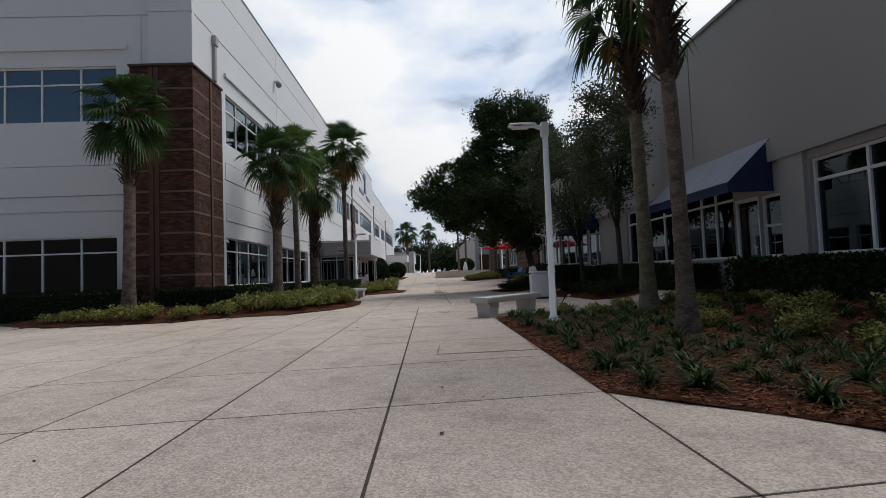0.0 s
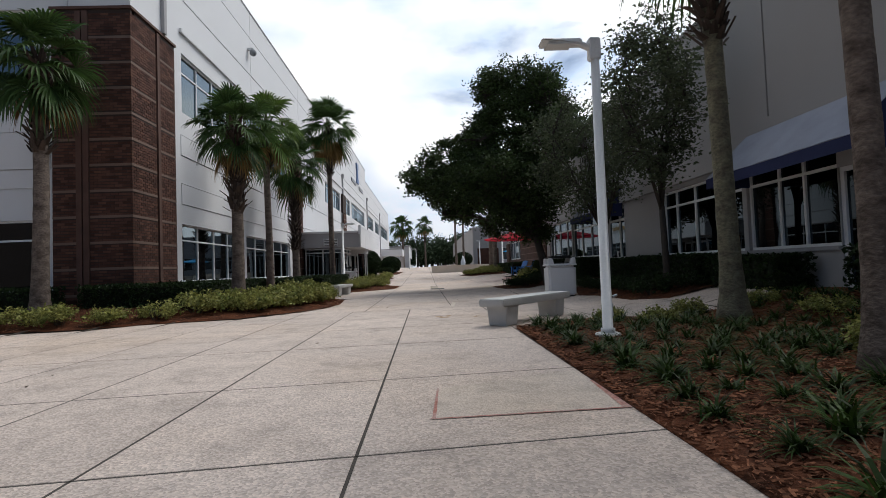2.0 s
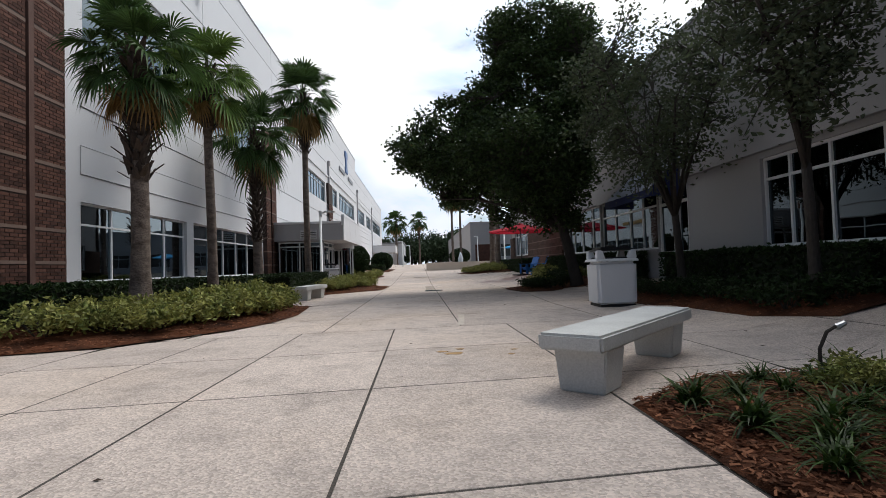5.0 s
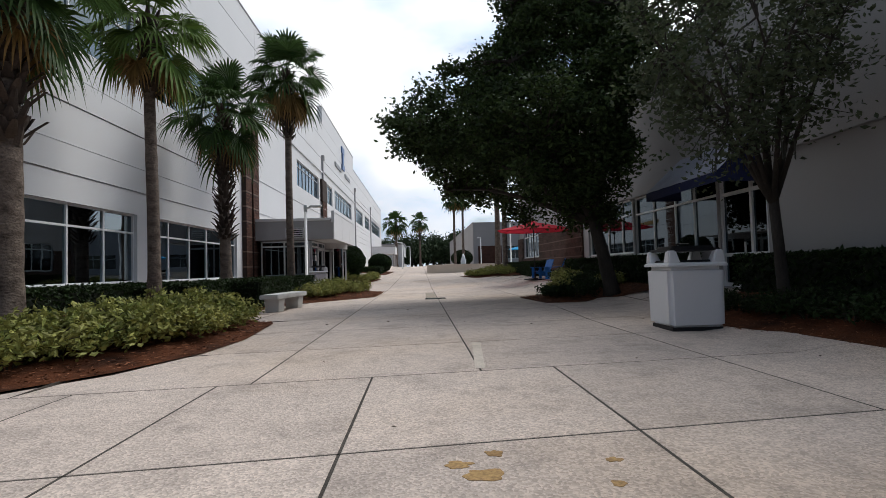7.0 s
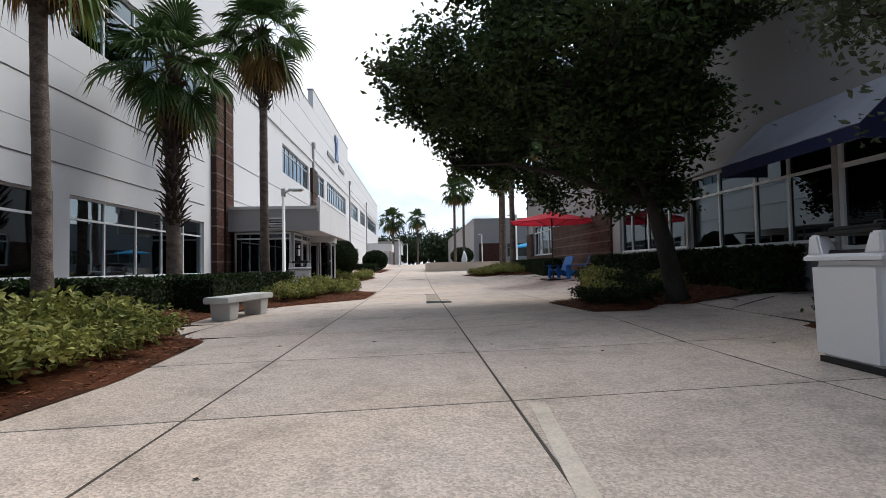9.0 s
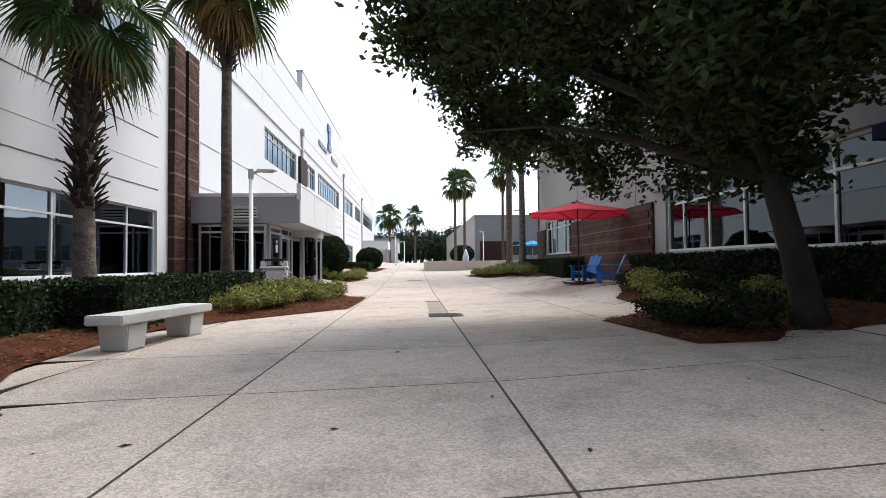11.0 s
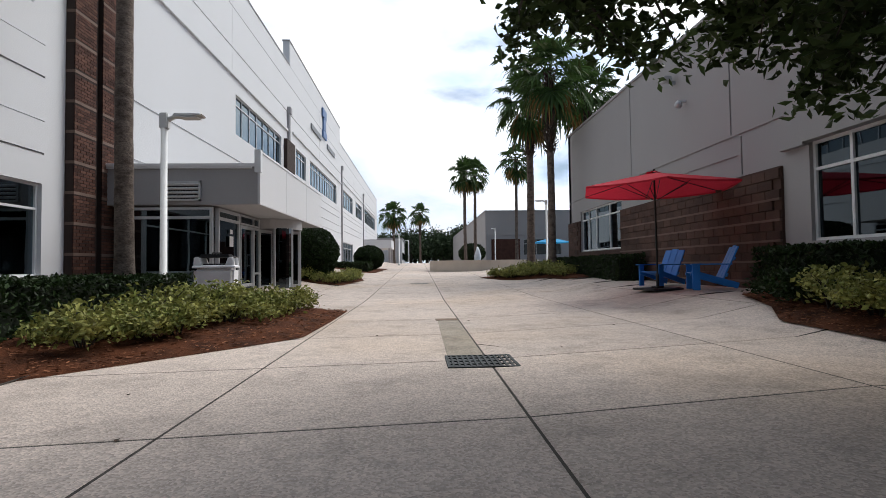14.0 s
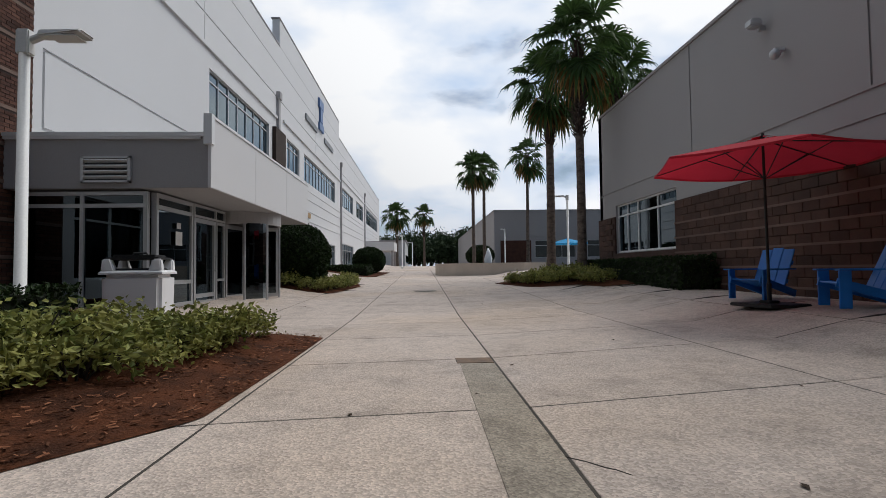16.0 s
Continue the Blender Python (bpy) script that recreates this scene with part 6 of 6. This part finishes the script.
def umbrella(x, y, h, reach, canvas, label, turn=0, ribs=6, low=0.36):
    """A market umbrella: canvas panels over ribs, double pole, crank and a flat base."""
    z0 = gz(x, y)
    u = thing("patio_umbrella", label, "umbrella", (x, y, z0))
    u.rotation_euler = (0, 0, radians(turn))
    part("base_plate", boxes((-0.38, 0.38, -0.38, 0.38, 0, 0.05), (-0.1, 0.1, -0.1, 0.1, 0.05, 0.09), bevel=0.012), M_BLACK, u, "black square base")
    bm = bmesh.new()
    tube(bm, [(0, 0, 0.05), (0, 0, 0.35)], [0.034, 0.034], 10)
    part("sleeve", bm, M_BLACK, u)
    bm = bmesh.new()
    tube(bm, [(0, 0, 0.3), (-0.02, 0, h - 0.02)], [0.022, 0.02], 10)
    part("pole", bm, M_IRON, u, "thin dark bronze pole")
    bm = bmesh.new()
    tube(bm, [(-0.02, 0, h - 0.03), (-0.02, 0, h + 0.06)], [0.03, 0.02], 8)
    part("finial", bm, M_BLACK, u)
    for k in range(ribs):
        a, b = k * math.tau / ribs, (k + 1) * math.tau / ribs
        bm = bmesh.new()
        rows_ = []
        for s in np.linspace(0.04, 1, 7):
            z = h - 0.02 - low * s ** 1.08
            row = []
            for q in np.linspace(0, 1, 6):
                pa = Vector((math.cos(a), math.sin(a), 0)).lerp(Vector((math.cos(b), math.sin(b), 0)), q) * reach * s
                sag = 0.05 * math.sin(q * math.pi) * s
                row.append(bm.verts.new((pa.x, pa.y, z - sag * 0.6)))
            rows_.append(row)
        for r1, r2 in zip(rows_, rows_[1:]):
            for i in range(5):
                bm.faces.new((r1[i], r1[i + 1], r2[i + 1], r2[i]))
        hem = [bm.verts.new((v.co.x, v.co.y, v.co.z - 0.035)) for v in rows_[-1]]
        for i in range(5):
            bm.faces.new((rows_[-1][i], rows_[-1][i + 1], hem[i + 1], hem[i]))
        part("canopy_panel", bm, canvas, u)
        bm = bmesh.new()
        e = Vector((math.cos(a) * reach, math.sin(a) * reach, h - low - 0.03))
        tube(bm, [(0, 0, h - 0.05), e], [0.012, 0.008], 5)
        rib = part("rib", bm, M_IRON, u)
        bm = bmesh.new()
        tube(bm, [(0, 0, h - 0.65), Vector((0, 0, h - 0.05)).lerp(e, 0.5)], [0.008, 0.008], 5)
        part("strut", bm, M_IRON, rib)
    bm = bmesh.new()
    for k in range(8):
        a, b = k * math.tau / 8, (k + 1) * math.tau / 8
        bm.faces.new([bm.verts.new(p) for p in ((0, 0, h + 0.03), (-0.25 * math.cos(a), 0.2 * math.sin(a), h - 0.03), (0.2 * math.cos(b), 0.2 * math.sin(b), h - 0.03))])
    part("vent_cap", bm, canvas, u)
    return u


umbrella(5.28, 33.3, 2.62, 1.72, M_RED, "open red market umbrella on a dark pole over the chairs", 12)
umbrella(10.9, 63.5, 2.1, 1.6, M_CYAN, "distant open bright blue patio umbrella", 20)


def adirondack(x, y, turn, label):
    """A blue plastic Adirondack-style chair of flat boards."""
    c = thing("adirondack_chair", label, "chair", (x, y, gz(x, y)), "blue lawn chairs")
    c.rotation_euler = (0, 0, radians(turn))
    tilt = radians(24)
    for k in range(3):
        bm = boxes((-0.095, 0.095, -0.014, 0.014, 0.0, 0.72 + (0.03 if k == 1 else 0)), bevel=0.006)
        s = part("back_slat", bm, M_BLUE, c)
        s.location, s.rotation_euler = ((k - 1) * 0.2, 0.2, 0.2), (-tilt, 0, 0)
    for z, w in ((0.3, 0.3), (0.62, 0.3)):
        bm = boxes((-w, w, -0.012, 0.012, -0.035, 0.035), bevel=0.004)
        s = part("back_rail", bm, M_BLUE, c)
        s.location, s.rotation_euler = (0, 0.235 + (z - 0.2) * math.tan(tilt), z), (-tilt, 0, 0)
    for k in range(5):
        s = part("seat_slat", boxes((-0.29, 0.29, -0.048, 0.048, -0.011, 0.011), bevel=0.004), M_BLUE, c)
        s.location, s.rotation_euler = (0, -0.3 + k * 0.11, 0.335 - k * 0.024), (radians(-12), 0, 0)
    for sx in (-1, 1):
        fr = part("front_leg", boxes((-0.018, 0.018, -0.07, 0.07, 0, 0.5), bevel=0.005), M_BLUE, c)
        fr.location = (sx * 0.32, -0.28, 0)
        bm = boxes((-0.018, 0.018, -0.38, 0.5, -0.06, 0.06), bevel=0.005)
        bmesh.ops.rotate(bm, verts=bm.verts, matrix=Matrix.Rotation(radians(-17), 3, "X"))
        st = part("rear_leg", bm, M_BLUE, c)
        st.location = (sx * 0.28, 0.0, 0.235)
        bm = boxes((-0.07, 0.07, -0.4, 0.33, -0.012, 0.012), bevel=0.006)
        ar = part("armrest", bm, M_BLUE, c)
        ar.location = (sx * 0.34, 0.02, 0.515)
    return c


adirondack(5.85, 34.35, -72, "bright blue plastic lawn chair beside the umbrella base")
adirondack(5.9, 32.4, -108, "bright blue plastic lawn chair by the block wall")


# ---- drain, patches, marks on the paving ----
def flat_poly(name, pts, lift, material, label, category="mark", kind="structure"):
    bm = bmesh.new()
    top = [bm.verts.new((x, y, gz(x, y) + lift)) for x, y in pts]
    low_ = [bm.verts.new((x, y, gz(x, y) - 0.01)) for x, y in pts]
    bm.faces.new(top)
    for i in range(len(pts)):
        j = (i + 1) % len(pts)
        bm.faces.new((top[i], top[j], low_[j], low_[i]))
    return tagged(part(name, bm, material), label, category, kind=kind)


grate = thing("drain_grate", "black cast iron drain grate set in the concrete walk", "grate", (0.61, 27.2, 0.0))
gx0, gx1, gy0, gy1 = -0.33, 0.33, -0.3, 0.3
part("grate_frame", boxes((gx0, gx1, gy0, gy0 + 0.03, -0.01, 0.012), (gx0, gx1, gy1 - 0.03, gy1, -0.01, 0.012), (gx0, gx0 + 0.03, gy0 + 0.03, gy1 - 0.03, -0.01, 0.012), (gx1 - 0.03, gx1, gy0 + 0.03, gy1 - 0.03, -0.01, 0.012)), M_IRON, grate)
# thin black plate paints the shade of the drain pit, no hole is cut
part("pit_shade", boxes((gx0 + 0.03, gx1 - 0.03, gy0 + 0.03, gy1 - 0.03, -0.006, 0.003)), M_BLACK, grate, "black plate standing for the shade of the pit under the bars")
for k in range(11):
    o = part("bar", boxes((-0.011, 0.011, gy0 + 0.03, gy1 - 0.03, 0.003, 0.013)), M_IRON, grate)
    o.location.x = gx0 + 0.06 + k * 0.054
for k in range(3):
    o = part("cross_bar", boxes((gx0 + 0.03, gx1 - 0.03, -0.012, 0.012, 0.003, 0.0125)), M_IRON, grate)
    o.location.y = gy0 + 0.15 + k * 0.15
flat_poly("trench_strip", [(0.31, 27.53), (0.675, 27.5), (0.675, 30.85), (0.33, 30.85)], 0.004, M_STRIP, "darker infilled trench strip in the walk", "pavement")
flat_poly("small_drain_cover", [(0.3, 30.87), (0.675, 30.87), (0.675, 31.15), (0.3, 31.15)], 0.006, M_RUST, "small rusty square drain cover", "drain cover")
bm = bmesh.new()
bmesh.ops.create_circle(bm, cap_ends=True, segments=28, radius=0.42)
mh = tagged(part("manhole_cover", bm, M_IRON), "round dark manhole cover in the walk", "manhole cover", kind="structure")
mh.location = (0.05, 43.6, gz(0, 43.6) + 0.006)
flat_poly("repair_patch", [(0.08, 6.42), (1.38, 6.5), (1.38, 7.72), (0.13, 7.25)], 0.003, M_PATCH, "smoother rectangular repair patch", "pavement")
rm = thing("red_marking", "faded red sprayed outline round the repair patch", "marking", (0.7, 6.9, 0), kind="structure")
for nm, p in (("stroke", [(0.06, 6.42), (1.39, 6.48), (1.39, 6.5), (0.06, 6.44)]), ("stroke", [(0.07, 6.44), (0.095, 6.44), (0.135, 7.25), (0.12, 7.25)]), ("stroke", [(1.33, 6.5), (1.39, 6.5), (1.39, 7.3), (1.37, 7.3)])):
    bm = bmesh.new()
    bm.faces.new([bm.verts.new((x, y, gz(x, y) + 0.006)) for x, y in p])
    under(part(nm, bm, M_REDP), rm)


def blotch(x, y, r, seed, material, label, sx=1.0):
    rng = random.Random(seed)
    pts = []
    for k in range(28):
        a = k * math.tau / 28
        q = r * (0.7 + 0.5 * noise.noise((math.cos(a) * 1.6, math.sin(a) * 1.6, seed)) + 0.1 * rng.random())
        pts.append((x + q * math.cos(a) * sx, y + q * math.sin(a)))
    return flat_poly("stain", pts, 0.0025, material, label, "stain")


blotch(0.42, 13.18, 0.09, 1, M_STAIN, "ochre rust stain on the concrete", 1.5)
blotch(0.3, 13.32, 0.06, 2, M_STAIN, "ochre rust stain on the concrete", 1.4)
blotch(0.5, 13.46, 0.05, 3, M_STAIN, "ochre rust stain on the concrete", 1.3)
blotch(1.08, 13.3, 0.045, 4, M_STAIN, "ochre rust stain on the concrete", 1.2)
blotch(1.0, 13.02, 0.04, 5, M_STAIN, "ochre rust stain on the concrete", 1.2)
flat_poly("repair_strip", [(0.79, 17.42), (0.9, 17.41), (0.745, 15.72), (0.645, 15.73)], 0.003, M_PALE, "pale mortar repair beside the joint", "pavement")
# hairline crack by the trench
ck = []
rng = random.Random(3)
x, y = 0.66, 28.3
for k in range(6):
    ck.append((x, y, 0.006 * (1 - abs(k - 2.5) / 3.5)))
    x, y = x + 0.055 + rng.uniform(-0.015, 0.02), y - 0.055 + rng.uniform(-0.03, 0.03)
flat_poly("crack", [(a, b + w) for a, b, w in ck] + [(a, b - w) for a, b, w in ck[::-1]], 0.003, M_SOIL, "dark hairline crack branching from the trench", "crack")
rng = random.Random(21)
lm = bpy.data.meshes.new("dry_leaf")
lm.from_pydata([(-0.03, 0, 0.002), (0, 0.013, 0.01), (0.03, 0, 0.004), (0, -0.013, 0.008), (0, 0, 0.001)], [], [(0, 1, 4), (1, 2, 4), (2, 3, 4), (3, 0, 4)])
for k in range(85):
    x, y = rng.uniform(-5.5, 4.6), rng.uniform(1.5, 40)
    if any(inside(p, x, y) for p in BEDS.values()):
        continue
    o = link("fallen_leaf", lm, M_DRYLEAF)
    o.location, o.rotation_euler = (x, y, gz(x, y) + 0.001), (0, 0, rng.uniform(0, 6))
    s = rng.uniform(0.5, 1.3)
    o.scale = (s, s, s)
    tagged(o, "small dry brown leaf lying on the concrete", "leaf", "fallen leaves")


# ---- fountain basin ----
ft = thing("fountain", "low pale round fountain basin with a white water jet", "fountain", (4.7, 59.0, gz(4.7, 59)))
bm = bmesh.new()
prof = [(3.9, -0.6), (3.9, 0.42), (3.95, 0.42), (3.95, 0.5), (3.4, 0.5), (3.4, -0.3)]
N_ = 40
rings = [[bm.verts.new((r * math.cos(k * math.tau / N_), r * math.sin(k * math.tau / N_), z)) for k in range(N_)] for r, z in prof]
for q, w in zip(rings, rings[1:]):
    for k in range(N_):
        bm.faces.new((q[k], q[(k + 1) % N_], w[(k + 1) % N_], w[k]))
part("basin", bm, M_PLANTER, ft)
bm = bmesh.new()
bmesh.ops.create_circle(bm, cap_ends=True, segments=40, radius=3.41)
bmesh.ops.translate(bm, verts=bm.verts, vec=(0, 0, 0.3))
part("water", bm, M_GLASS, ft, "still dark water")
bm = bmesh.new()
tube(bm, [(-0.4, 0, 0.28), (-0.4, 0, 0.8), (-0.4, 0, 1.25), (-0.4, 0, 1.5)], [0.22, 0.26, 0.16, 0.04], 10)
for v in bm.verts:
    v.co += Vector((noise.noise(v.co * 6), noise.noise(v.co * 6 + Vector((5, 0, 0))), 0)) * 0.1
part("jet", bm, M_WATER, ft, "white frothing water jet", True)
